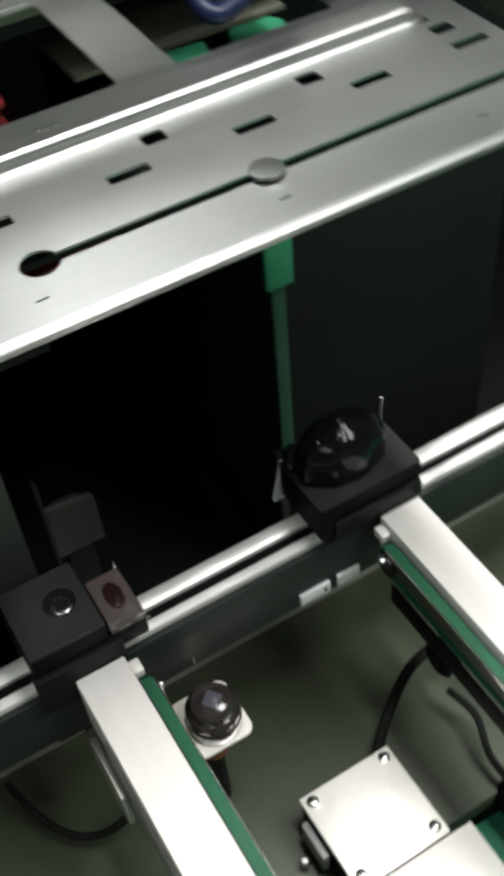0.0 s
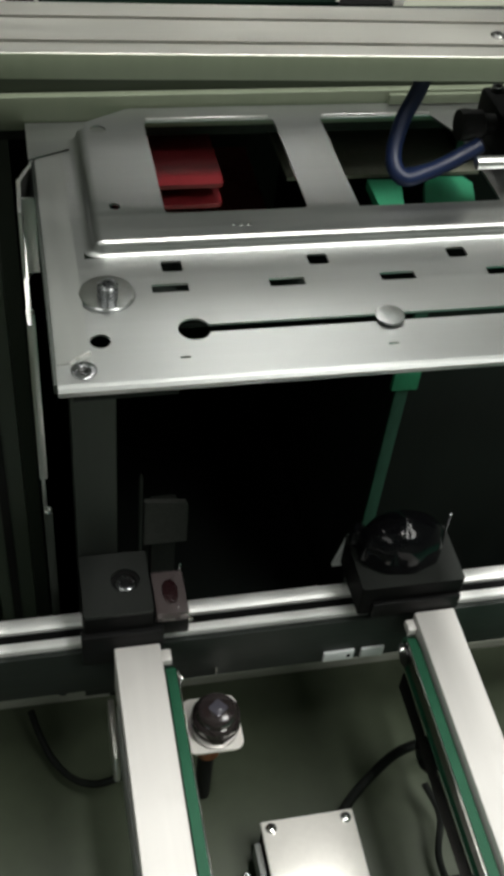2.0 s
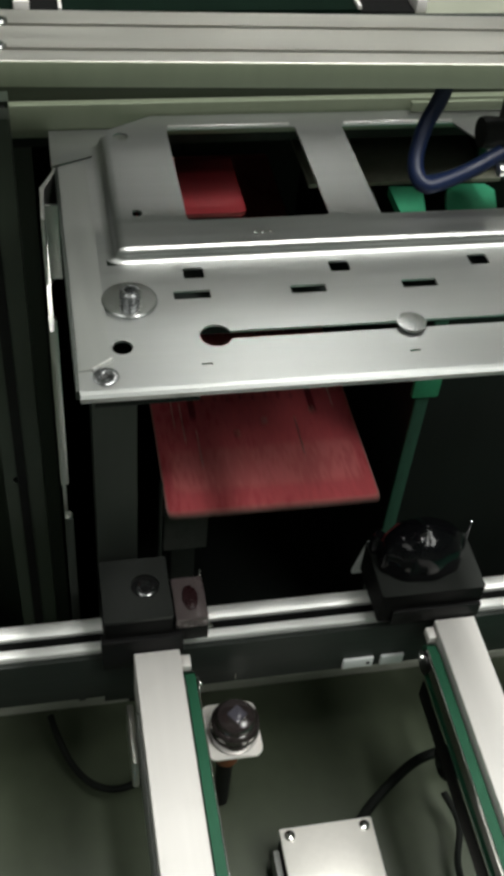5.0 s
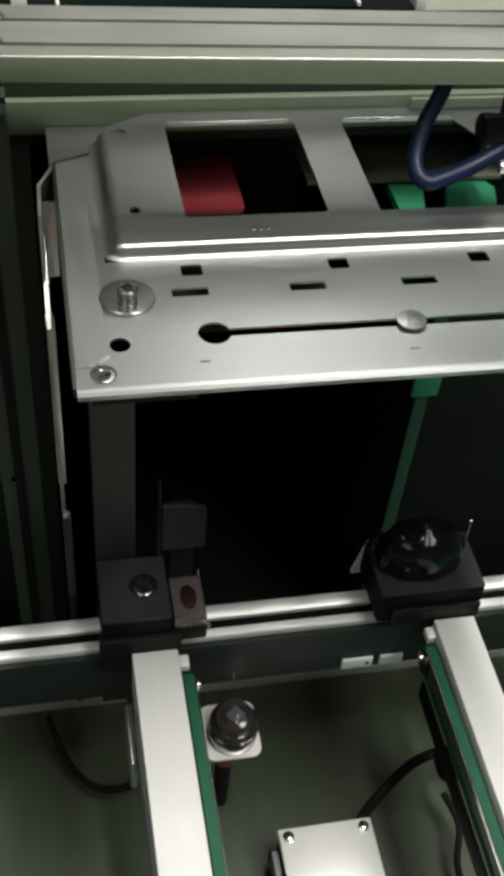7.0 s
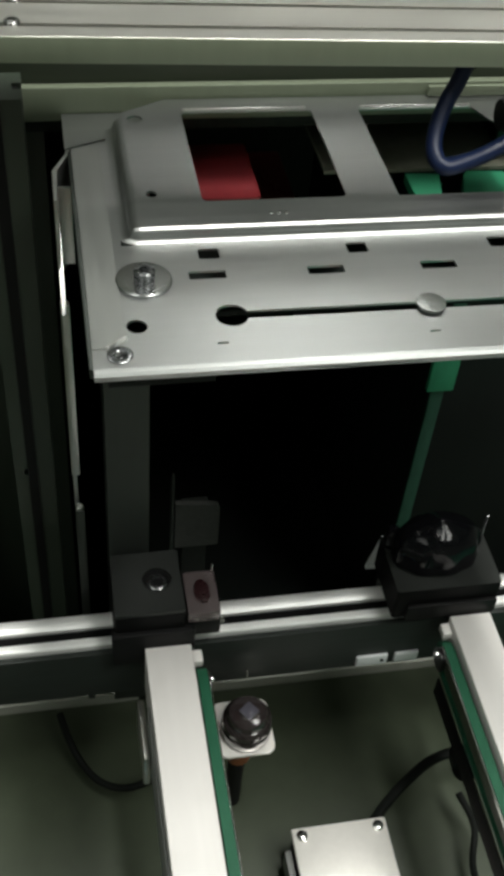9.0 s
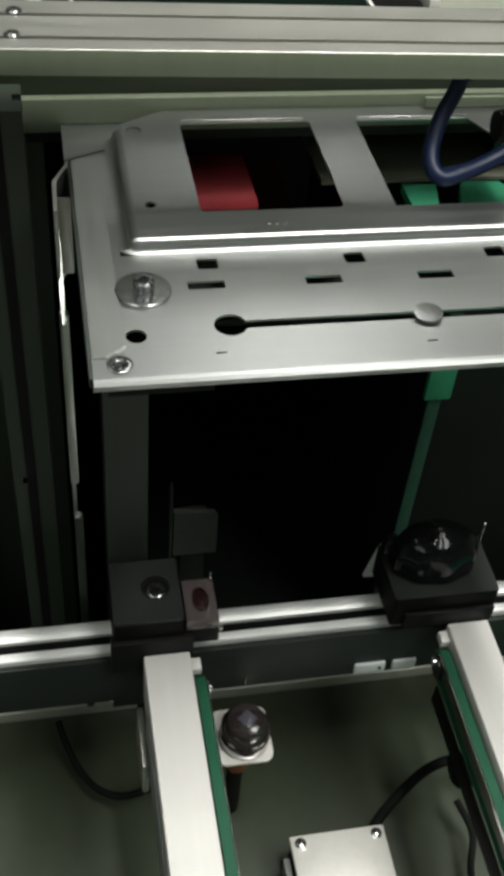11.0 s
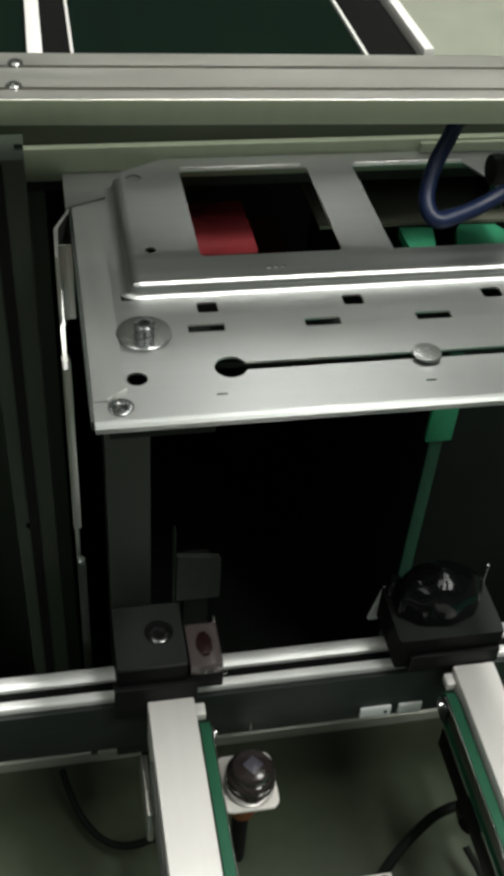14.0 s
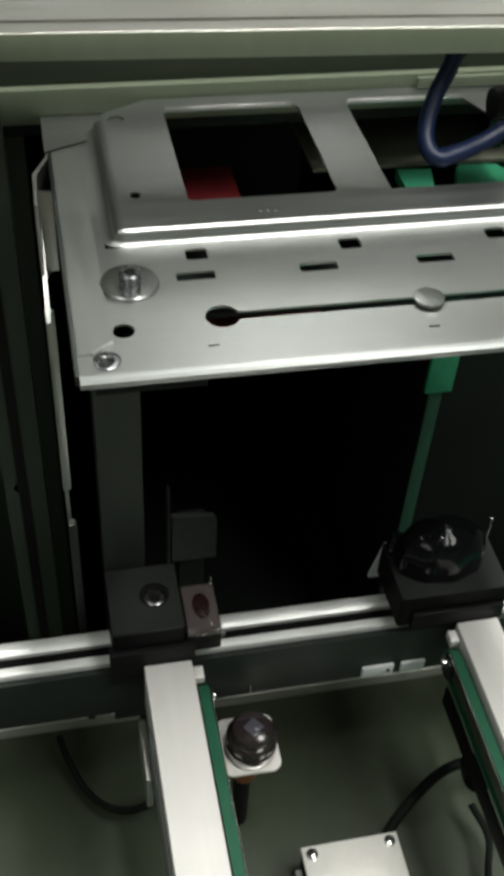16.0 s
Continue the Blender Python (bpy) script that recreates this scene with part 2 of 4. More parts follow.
def rounded(x0, x1, y0, y1, r, seg=4):
    out = []
    for cx, cy, a in ((x1 - r, y1 - r, 0), (x0 + r, y1 - r, 90), (x0 + r, y0 + r, 180), (x1 - r, y0 + r, 270)):
        out += [(cx + r * math.cos(radians(a + 90 * k / seg)), cy + r * math.sin(radians(a + 90 * k / seg))) for k in range(seg + 1)]
    return out


def sheet(outer, holes, z0, z1, bm=None):
    """A flat sheet with real openings."""
    own = bmesh.new()
    for z in (z1, z0):
        edges = []
        for loop in (outer, *holes):
            vs = [own.verts.new((x, y, z)) for x, y in loop]
            edges += [own.edges.new((a, b)) for a, b in zip(vs, vs[1:] + vs[:1])]
        bmesh.ops.triangle_fill(own, use_beauty=True, use_dissolve=False, edges=edges, normal=(0, 0, 1))
    for loop in (outer, *holes):
        for (ax, ay), (bx, by) in zip(loop, loop[1:] + loop[:1]):
            own.faces.new([own.verts.new(p) for p in ((ax, ay, z0), (bx, by, z0), (bx, by, z1), (ax, ay, z1))])
    bmesh.ops.remove_doubles(own, verts=own.verts, dist=1e-6)
    return join(bm, own)


def smooth_line(points, steps=8):
    pts = [Vector(p) for p in points]
    pts = [2 * pts[0] - pts[1], *pts, 2 * pts[-1] - pts[-2]]
    out = []
    for a, b, c, d in zip(pts, pts[1:], pts[2:], pts[3:]):
        for k in range(steps):
            t = k / steps
            out.append(0.5 * (2 * b + (c - a) * t + (2 * a - 5 * b + 4 * c - d) * t * t + (3 * b - a - 3 * c + d) * t ** 3))
    return out + [pts[-2]]


def tube(points, r, seg=10, bm=None, steps=8):
    own = bmesh.new()
    line = smooth_line(points, steps)
    rings, side = [], Vector((0.3, 0.2, 0.9)).normalized()
    for k, p in enumerate(line):
        way = (line[min(k + 1, len(line) - 1)] - line[max(k - 1, 0)]).normalized()
        side = (side - side.dot(way) * way).normalized()
        up = way.cross(side)
        rings.append([own.verts.new(p + r * (math.cos(a) * side + math.sin(a) * up)) for a in (2 * math.pi * j / seg for j in range(seg))])
    for a, b in zip(rings, rings[1:]):
        for k in range(seg):
            j = (k + 1) % seg
            own.faces.new((a[k], a[j], b[j], b[k]))
    own.faces.new(rings[0])
    own.faces.new(rings[-1])
    return join(bm, own)


def cap_screw(parent, x, y, z, r=0.0028, h=0.003, mat=None, name="screw", label=""):
    """A socket head with its recess, standing on z."""
    e = r * 0.14
    bm = lathe([(0, 0), (r, 0), (r, h - e), (r - e, h), (r * 0.56, h), (r * 0.50, h - e), (r * 0.46, h * 0.45), (0, h * 0.42)], 20, at=(x, y, z))
    return part(name, bm, mat or CHROME, parent, label)


# ---- the hall ----
def hall():
    single("floor", box(-4.2, 4.2, -4.2, 4.6, -0.1, 0), GREEN_MAT, (0, 0, 0), "green painted factory floor", "floor", kind="structure")
    single("ceiling", box(-4.2, 4.2, -4.2, 4.6, 3.2, 3.3), CEIL, (0, 0, 3.2), "matt white hall ceiling", "ceiling", kind="structure")
    for n, b in (("wall_north", (-4.2, 4.2, 4.5, 4.6)), ("wall_south", (-4.2, 4.2, -4.2, -4.1)), ("wall_west", (-4.2, -4.1, -4.1, 4.5)), ("wall_east", (4.1, 4.2, -4.1, 4.5))):
        single(n, box(*b, 0, 3.2), HALL, (b[0], b[2], 0), "grey-green painted hall wall", "wall", kind="structure")


hall()

PLATE_Z = 1.1
RAISED_Z = 1.1042
RIGHT_END = 0.183


# ---- the sheet metal cover over the board magazine ----
def cover():
    c = thing("magazine_cover", (0.0, 0.0, PLATE_Z), "bent zinc sheet metal cover with slots and two large windows", "machine cover")
    t = 0.0007
    holes = []
    cx, cy, r, w = 0.0396, 0.0216, 0.0047, 0.0017
    a0 = math.asin(w / r)
    key = [(cx + r * math.cos(a), cy + r * math.sin(a)) for a in (a0 + (2 * math.pi - 2 * a0) * k / 26 for k in range(27))]
    key += [(0.174, cy - w), (0.1755, cy), (0.174, cy + w)]
    holes.append(key)
    for x in (0.0354, 0.0708, 0.1057, 0.1405, 0.1725):
        holes.append(rounded(x - 0.0055, x + 0.0055, 0.0386, 0.0424, 0.0004, 2))
    for x in (0.0372, 0.0827, 0.1282, 0.1710):
        holes.append(rounded(x - 0.0032, x + 0.0032, 0.0482, 0.0533, 0.0008, 2))
    holes.append(ring(0.0128, 0.0188, 0.0029, 20))
    for x in (0.0353, 0.0955, 0.1520):
        holes.append(rounded(x - 0.0016, x + 0.0016, 0.0096, 0.0103, 0.0003, 2))
    outer = [(0.0, 0.002), (RIGHT_END, 0.002), (RIGHT_END, 0.112), (0.1712, 0.1180), (0.1712, 0.0563), (0.0118, 0.0563), (0.0118, 0.1170), (0.0, 0.1120)]
    part("front_strip", sheet(outer, holes, PLATE_Z - t, PLATE_Z), STEEL, c, "brushed strip with keyhole slot and punched openings")
    # black sheets added close under the punched openings so they look unlit
    part("liner", box(0.0040, 0.0335, 0.008, 0.0352, PLATE_Z - 0.012, PLATE_Z - 0.010), SMOKED, c, "added black sheet that keeps the openings dark")
    part("liner", box(0.0040, 0.1800, 0.0360, 0.0700, PLATE_Z - 0.012, PLATE_Z - 0.010), SMOKED, c, "added black sheet that keeps the openings dark")
    # rolled front edge
    lip = [(0.002, PLATE_Z), (0.0008, PLATE_Z - 0.0002), (0.0, PLATE_Z - 0.001), (0.0002, PLATE_Z - 0.0014), (0.0016, PLATE_Z - 0.0040), (0.0024, PLATE_Z - 0.0038), (0.0012, PLATE_Z - 0.0015), (0.002, PLATE_Z - 0.0015)]
    part("front_lip", prism(lip, 0.0, RIGHT_END), STEEL, c, "rolled bright front edge")
    # the step up to the raised panel
    h = RAISED_Z - PLATE_Z
    y0 = 0.0567
    r = 0.0018
    sec = [(y0 - 0.0004 + r * math.sin(radians(a)), PLATE_Z + r - r * math.cos(radians(a))) for a in range(0, 91, 10)]
    sec += [(y0 - 0.0004 + 2 * r - r * math.cos(radians(a)), RAISED_Z - r + r * math.sin(radians(a))) for a in range(0, 91, 10)]
    inner = [(y + 0.0005, z - 0.0007) for y, z in sec]
    ys = sec[-1][0]
    part("step", prism(sec + inner[::-1], 0.0178, 0.1652), STEEL, c, "pressed step with two bright bends")
    # the step along the side
    x0 = 0.0118
    side = [(x0 + 0.0030 * math.sin(radians(a)), PLATE_Z + h * 0.5 * (1 - math.cos(radians(a)))) for a in range(0, 91, 10)]
    side += [(x0 + 0.0060 - 0.0030 * math.cos(radians(a)), PLATE_Z + h * 0.5 * (1 + math.sin(radians(a)))) for a in range(0, 91, 10)]
    inner = [(x + 0.0004, z - 0.0007) for x, z in side]
    part("side_step", prism(side + inner[::-1], ys, 0.1240, "Y"), STEEL, c)
    part("side_step", prism([(0.183 - x, z) for x, z in side + inner[::-1]], ys, 0.1240, "Y"), STEEL, c)
    # rounded corners between the steps
    bm = bmesh.new()
    rows = []
    for k in range(9):
        a = radians(180 + 90 * k / 8)
        rows.append([bm.verts.new((side[-1][0] + (side[-1][0] - x) * math.cos(a), ys + (ys - y) * math.sin(a), z)) for (x, z), (y, _) in zip(side, sec)])
    for a, b in zip(rows, rows[1:]):
        for k in range(len(sec) - 1):
            bm.faces.new((a[k], a[k + 1], b[k + 1], b[k]))
    twin = bm.copy()
    for v in twin.verts:
        v.co.x = 0.183 - v.co.x
    part("corner_bend", bm, STEEL, c)
    part("corner_bend", twin, STEEL, c)
    # raised panel with two windows
    wins = [rounded(0.0382, 0.0842, 0.0722, 0.1272, 0.0018), [(0.1012, 0.0718), (0.1500, 0.0718), (0.1500, 0.1120), (0.1432, 0.1268), (0.1012, 0.1268)],
            ring(0.0220, 0.1228, 0.0027, 18), ring(0.0229, 0.0770, 0.0017, 14)]
    outer = [(side[-1][0], ys), (0.183 - side[-1][0], ys), (0.183 - side[-1][0], 0.1362), (0.0335, 0.1362), (side[-1][0], 0.1275)]
    part("raised_panel", sheet(outer, wins, RAISED_Z - t, RAISED_Z), STEEL, c, "raised brushed panel with large rectangular windows")
    for x0, x1 in ((0.0389, 0.0823), (0.1022, 0.1432)):
        part("window_flange", box(x0, x1, 0.1278, 0.1286, RAISED_Z - 0.001, RAISED_Z + 0.0007, 0.0003), BARE_ALU, c, "bright folded window edge")
    part("corner_tab", prism([(-0.002, 0.1135), (0.012, 0.1195), (0.0335, 0.1365), (-0.002, 0.1365)], PLATE_Z - 0.0016, PLATE_Z - 0.0008, "Z"), STEEL, c, "pale tab behind the sloping rear corner")
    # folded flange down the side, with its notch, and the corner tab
    # zinc flange in near-black metal, so its side reads as shaded
    part("shaded_side_flange", box(-0.0011, 0.0004, 0.003, 0.112, PLATE_Z - 0.0040, PLATE_Z - 0.0006, 0.0004), POST_METAL, c)
    # the side folded over once more, with its mitred front end
    fold = bmesh.new()
    rim = [(0.0002, 0.0098), (0.0040, 0.0100), (0.0092, 0.0138), (0.0092, 0.1120), (0.0002, 0.1105)]
    top = [fold.verts.new((x, y, PLATE_Z + 0.0003 + 0.07 * x)) for x, y in rim]
    low = [fold.verts.new((x, y, PLATE_Z + 0.0001)) for x, y in rim]
    fold.faces.new(top)
    fold.faces.new(low[::-1])
    for k in range(len(rim)):
        fold.faces.new((top[k], top[k - 1], low[k - 1], low[k]))
    part("side_fold", fold, STEEL_SIDE, c, "folded-over side strip with a mitred end")
    part("fold_edge", prism([(0.0037, 0.0098), (0.0042, 0.0094), (0.0097, 0.0133), (0.0093, 0.0138)], PLATE_Z + 0.0001, PLATE_Z + 0.0012, "Z"), BARE_ALU, c, "bright mitred edge")
    # fixings
    w = part("washer", lathe([(0, 0), (0.0078, 0), (0.0081, 0.0003), (0.0081, 0.0011), (0.0078, 0.0014), (0.0040, 0.0015), (0, 0.0015)], 40, at=(0.0167, 0.0384, PLATE_Z)), WASHER, c, "large bright steel washer")
    cap_screw(w, 0.0167, 0.0370, PLATE_Z + 0.0015, 0.0030, 0.0042, BOLT, "bolt", "tall socket bolt")
    s = part("countersunk_ring", lathe([(0.0013, 0.0001), (0.0034, 0.0001), (0.0035, 0.0004), (0.0031, 0.0006), (0.0018, 0.0005), (0.0013, 0.0001)], 28, at=(0.0073, 0.0071, PLATE_Z)), BOLT, c, "dull rivet ring")
    part("rivet_core", lathe([(0, 0.0001), (0.0014, 0.0001), (0.0013, 0.0005), (0, 0.0004)], 14, at=(0.0073, 0.0071, PLATE_Z)), DARK_STEEL, s)
    part("sliding_pin", lathe([(0, -0.002), (0.0015, -0.002), (0.0015, 0.0004), (0.0042, 0.0006), (0.0045, 0.0010), (0.0043, 0.0016), (0, 0.0018)], 28, at=(0.0972, 0.0207, PLATE_Z)), WASHER, c, "flat round pin seated in the slot")
    for k in range(3):
        part("weld_spot", lathe([(0, 0), (0.0007, 0), (0.0005, 0.0002), (0, 0.0003)], 8, at=(0.0585 + 0.0024 * k, 0.0645, RAISED_Z)), CHROME, c)


cover()


# ---- machine frame round the magazine ----
def t_slot_top(y0, y1, z0, z1, grooves, depth=0.0045, half=0.0012):
    """A profile's section (y, z) with grooves in its top."""
    e = 0.0003
    pts = [(y0, z0), (y0, z1 - e), (y0 + e, z1)]
    for g in grooves:
        pts += [(g - half, z1), (g - half, z1 - depth * 0.4), (g - half * 2.2, z1 - depth * 0.5), (g - half * 2.2, z1 - depth), (g + half * 2.2, z1 - depth), (g + half * 2.2, z1 - depth * 0.5), (g + half, z1 - depth * 0.4), (g + half, z1)]
    return pts + [(y1 - e, z1), (y1, z1 - e), (y1, z0)]


def frame_parts():
    # upper beam across the machine
    ob = thing("upper_beam", (0.05, 0.083, 1.143), "silver anodised aluminium profile beam with two grooves across the machine", "profile beam")
    sec = t_slot_top(0.0830, 0.1160, 1.1430, 1.1507, (0.0904, 0.1058), 0.003, 0.0009)
    part("profile", prism(sec, -0.45, 0.65), ANODISED, ob)
    # thin strip over the silver profile; its colour holds the front's shade
    part("front_face", box(-0.45, 0.65, 0.0822, 0.0829, 1.1432, 1.15075, 0.0001), SHADE_ALU, ob, "front face of the beam, its shade put into grey-green")
    # added under the beam to darken what the cover mirrors
    part("web", box(-0.45, 0.65, 0.1120, 0.1155, 1.1400, 1.1428, 0.0004), SHADE_OLIVE, ob, "added dark olive web, dims reflections in the cover")
    for x, y in ((-0.0155, 0.1080), (-0.0155, 0.0922), (0.1440, 0.0972)):
        part("groove_bolt", lathe([(0, 0), (0.0024, 0), (0.0024, 0.0012), (0.0019, 0.0018), (0.0012, 0.0018), (0.0010, 0.0010), (0, 0.0010)], 16, at=(x, y, 1.1497)), SCREW, ob)
    ob.matrix_world = pose(0.05, 0.083, 1.143, 0, 0, -2.6)
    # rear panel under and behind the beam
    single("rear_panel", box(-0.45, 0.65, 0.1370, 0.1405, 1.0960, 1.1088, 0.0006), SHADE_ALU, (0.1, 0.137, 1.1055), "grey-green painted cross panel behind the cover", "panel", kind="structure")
    # dark strip in place of the shadowed gap above the rear panel
    single("shadow_gap", box(-0.45, 0.65, 0.1410, 0.1445, 1.0960, 1.1330, 0.0006), SHADE_OLIVE, (0.1, 0.1425, 1.0960), "dark green strip standing for the shadowed gap above the cross panel", "panel", kind="structure")
    single("end_bar", prism([(0.196, 1.094), (0.196, 1.1045), (0.1972, 1.1055), (0.2088, 1.1055), (0.210, 1.1045), (0.210, 1.094)], -0.06, 0.13, "Y"), STEEL_SIDE, (0.203, 0.03, 1.094), "grey metal bar beyond the cover's end", "metal bar")
    # upright profiles in the dark at the side
    for x0, x1, y0, y1 in ((-0.031, -0.0145, 0.112, 0.130), (-0.085, -0.062, 0.150, 0.172)):
        up = [(x0, y0), (x1, y0), (x1, y0 + 0.007), (x1 - 0.003, y0 + 0.007), (x1 - 0.003, y0 + 0.011), (x1, y0 + 0.011), (x1, y1), (x0, y1)]
        u = thing("upright_profile", (x0, y0, 0.70), "dark green-grey upright frame profile", "frame post", "upright profiles")
        part("profile", prism(up, 0.70, 1.118, "Z"), UPRIGHT, u)
        part("slot_insert", box(x1 - 0.0029, x1 - 0.0012, y0 + 0.0072, y0 + 0.0108, 0.71, 1.117), BLACK, u)
        part("face_strip", box(x0 + 0.0055, x0 + 0.0095, y0 - 0.0010, y0 - 0.0001, 0.71, 1.117), BLACK, u, "dark groove cover")
    single("screw", lathe([(0, 0), (0.0022, 0), (0.0022, 0.0014), (0.0014, 0.0018), (0, 0.0018)], 14, at=(-0.0252, 0.1120, 0.9462), axis="Y"), SCREW, (-0.0252, 0.1120, 0.9462), "small worn screw in the upright profile", "screw")
    single("side_panel", box(-0.199, -0.0085, 0.176, 0.180, 0.71, 1.105), UPRIGHT, (-0.1, 0.176, 0.71), "dark green-grey inner side panel", "panel", kind="structure")
    # bent side sheet with its cut-out
    s = thing("side_sheet", (-0.006, 0.06, 0.80), "bent zinc side sheet with a notch beside the magazine", "side sheet")
    part("sheet", prism([(0.070, 1.064), (0.1150, 1.0905), (0.1150, 0.86), (0.092, 0.86), (0.092, 1.040), (0.070, 1.050)], -0.0066, -0.0052), STEEL_SIDE, s)
    part("bent_flange", prism([(-0.0068, 0.0840), (-0.0058, 0.0840), (-0.0052, 0.1015), (-0.0005, 0.1125), (-0.0008, 0.1215), (-0.0018, 0.1215), (-0.0015, 0.1128), (-0.0064, 0.1020)], 1.058, 1.0985, "Z"), STEEL_SIDE, s, "pale kinked flange")
    part("front_edge", box(-0.0072, -0.0040, 0.0865, 0.0895, 0.9690, 1.0550, 0.0004), STEEL_SIDE, s, "pale folded front edge")
    part("front_face", box(-0.0056, -0.0008, 0.0992, 0.1001, 1.0630, 1.0935, 0.0003), STEEL_SIDE, s, "pale upright face of the flange")
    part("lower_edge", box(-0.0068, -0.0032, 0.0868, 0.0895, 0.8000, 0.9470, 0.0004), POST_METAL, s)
    cap_screw(s, -0.0050, 0.0885, 0.9470, 0.0018, 0.0016)
    # post under the cover's corner
    p = thing("corner_post", (0.0155, 0.096, 0.80), "dull grey metal corner post under the cover", "post")
    sec = [(0.0065, 0.0880), (0.0238, 0.0880), (0.0238, 0.0900), (0.0085, 0.0900), (0.0085, 0.108), (0.0065, 0.108)]
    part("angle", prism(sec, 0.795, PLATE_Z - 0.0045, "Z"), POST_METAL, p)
    # walls of the magazine well, their near-black colour standing for its unlit depth
    # the top piece is added to keep light out of the rear gap
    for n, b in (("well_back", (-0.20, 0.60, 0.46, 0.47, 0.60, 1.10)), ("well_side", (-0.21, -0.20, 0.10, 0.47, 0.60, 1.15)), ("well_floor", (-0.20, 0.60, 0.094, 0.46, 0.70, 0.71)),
                 ("well_light_block", (-0.20, 0.60, 0.1450, 0.238, 1.088, 1.094)), ("well_inner_side", (0.020, 0.024, 0.10, 0.46, 0.71, 1.095))):
        single(n, box(*b), SMOKED if n in ("well_floor", "well_inner_side") else DARK, (b[0], b[2], b[4]), "inner wall coloured black for the unlit well", "inner wall", kind="structure")
    # black side guide with the green lift belt on its edge
    g = thing("magazine_guide", (0.17, 0.15, 0.71), "tall black magazine side guide with a green belt along its edge", "magazine guide")
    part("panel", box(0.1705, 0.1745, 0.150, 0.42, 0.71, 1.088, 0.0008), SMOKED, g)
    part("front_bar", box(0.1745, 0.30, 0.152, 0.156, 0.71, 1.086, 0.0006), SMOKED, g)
    part("edge_rail", box(0.1650, 0.1700, 0.1502, 0.1540, 0.71, 0.835, 0.0005), POST_METAL, g, "thin grey metal edge")
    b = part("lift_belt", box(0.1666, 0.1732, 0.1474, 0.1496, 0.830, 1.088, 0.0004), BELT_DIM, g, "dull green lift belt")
    part("belt_clip", box(0.1625, 0.1760, 0.1440, 0.1472, 0.946, 0.972, 0.0008), TEETH, b, "green clip on the belt")
    q = thing("green_guide_pads", (0.145, 0.13, 1.05), "two green plastic guide pads under the cover window", "guide pads")
    part("pad", prism([(0.1281, 0.139), (0.1417, 0.138), (0.1360, 0.112), (0.1279, 0.112)], 1.066, 1.070, "Z"), TEETH, q)
    part("pad", prism([(0.1514, 0.137), (0.1535, 0.1395), (0.1680, 0.1385), (0.1705, 0.134), (0.1640, 0.110), (0.1440, 0.112)], 1.066, 1.070, "Z"), TEETH, q)
    part("liner", box(0.096, 0.175, 0.1398, 0.212, 1.0700, 1.0715), DIM, q, "dim brown-grey liner")
    part("liner_post", box(0.128, 0.170, 0.112, 0.116, 1.037, 1.0598), BLOCK, q)
    part("pad_bar", box(0.127, 0.172, 0.108, 0.114, 1.060, 1.0658, 0.0005), BLOCK, q)
    # deep bracket and threaded spindle
    s = thing("lift_spindle", (0.039, 0.125, 0.71), "thin vertical threaded lift spindle", "spindle")
    prof = [(0.0, 0.71)]
    for k in range(150):
        z = 0.712 + k * 0.0014
        prof += [(0.0011, z), (0.0008, z + 0.0007)]
    part("thread", lathe(prof + [(0.0, 0.925)], 8, at=(0.0388, 0.125, 0)), POST_METAL, s)
    k = thing("lift_bracket", (0.057, 0.163, 0.71), "dim dark metal lift bracket deep in the well", "bracket")
    part("plate", prism([(0.0457, 0.8250), (0.0696, 0.8250), (0.0696, 0.8540), (0.0680, 0.8580), (0.0457, 0.8610)], 0.160, 0.163, "Y"), BRACKET, k)
    part("stem", box(0.0500, 0.0640, 0.1632, 0.170, 0.71, 0.855, 0.001), DARK, k)


frame_parts()


# ---- lower cross profile, clamps and conveyor ----
def lower_profile():
    ob = thing("cross_profile", (0.1, 0.067, 0.86), "bright aluminium cross profile with an open groove on top", "profile beam")
    y0, y1, z0, z1 = 0.0592, 0.0772, 0.862, 0.889
    sec = [(y0, z0), (y0, z1 - 0.0010), (y0 + 0.0006, z1 - 0.0002), (y0 + 0.0012, z1), (y0 + 0.0040, z1), (y0 + 0.0045, z1 - 0.0006), (y0 + 0.0045, z1 - 0.0030), (y0 + 0.0025, z1 - 0.0040), (y0 + 0.0025, z1 - 0.0110), (y0 + 0.0120, z1 - 0.0110), (y0 + 0.0120, z1 - 0.0040), (y0 + 0.0098, z1 - 0.0030), (y0 + 0.0098, z1 - 0.0006), (y0 + 0.0104, z1),
           (y0 + 0.0130, z1 + 0.0007), (y0 + 0.0155, z1 + 0.0004), (y1 - 0.0008, z1 - 0.0008), (y1, z1 - 0.0025), (y1, z0)]
    part("profile", prism(sec, -0.30, 0.50), LIP_ALU, ob)
    # black strip gives the open groove its shaded depth
    part("groove_shade", box(-0.30, 0.50, y0 + 0.0047, y0 + 0.0096, z1 - 0.0060, z1 - 0.0022), BLOCK, ob, "black strip standing for the shade in the groove")
    part("front_cover", box(-0.30, 0.50, 0.0562, 0.0590, 0.8535, 0.8860, 0.0004), STRIP, ob, "blackish green cover strip")
    for x0, x1 in ((0.1185, 0.1335), (0.1372, 0.1486)):
        part("label_plate", box(x0, x1, 0.0545, 0.0561, 0.8555, 0.8625, 0.0003), PALE, ob, "small pale tab")
    part("tab_hole", lathe([(0, 0), (0.0009, 0), (0.0009, 0.0006), (0, 0.0006)], 10, at=(0.1308, 0.0540, 0.8592), axis="Y"), BLACK, ob)
    part("pin", lathe([(0, 0), (0.0004, 0), (0.0004, 0.006), (0, 0.006)], 8, at=(0.0665, 0.0556, 0.856)), CHROME, ob)


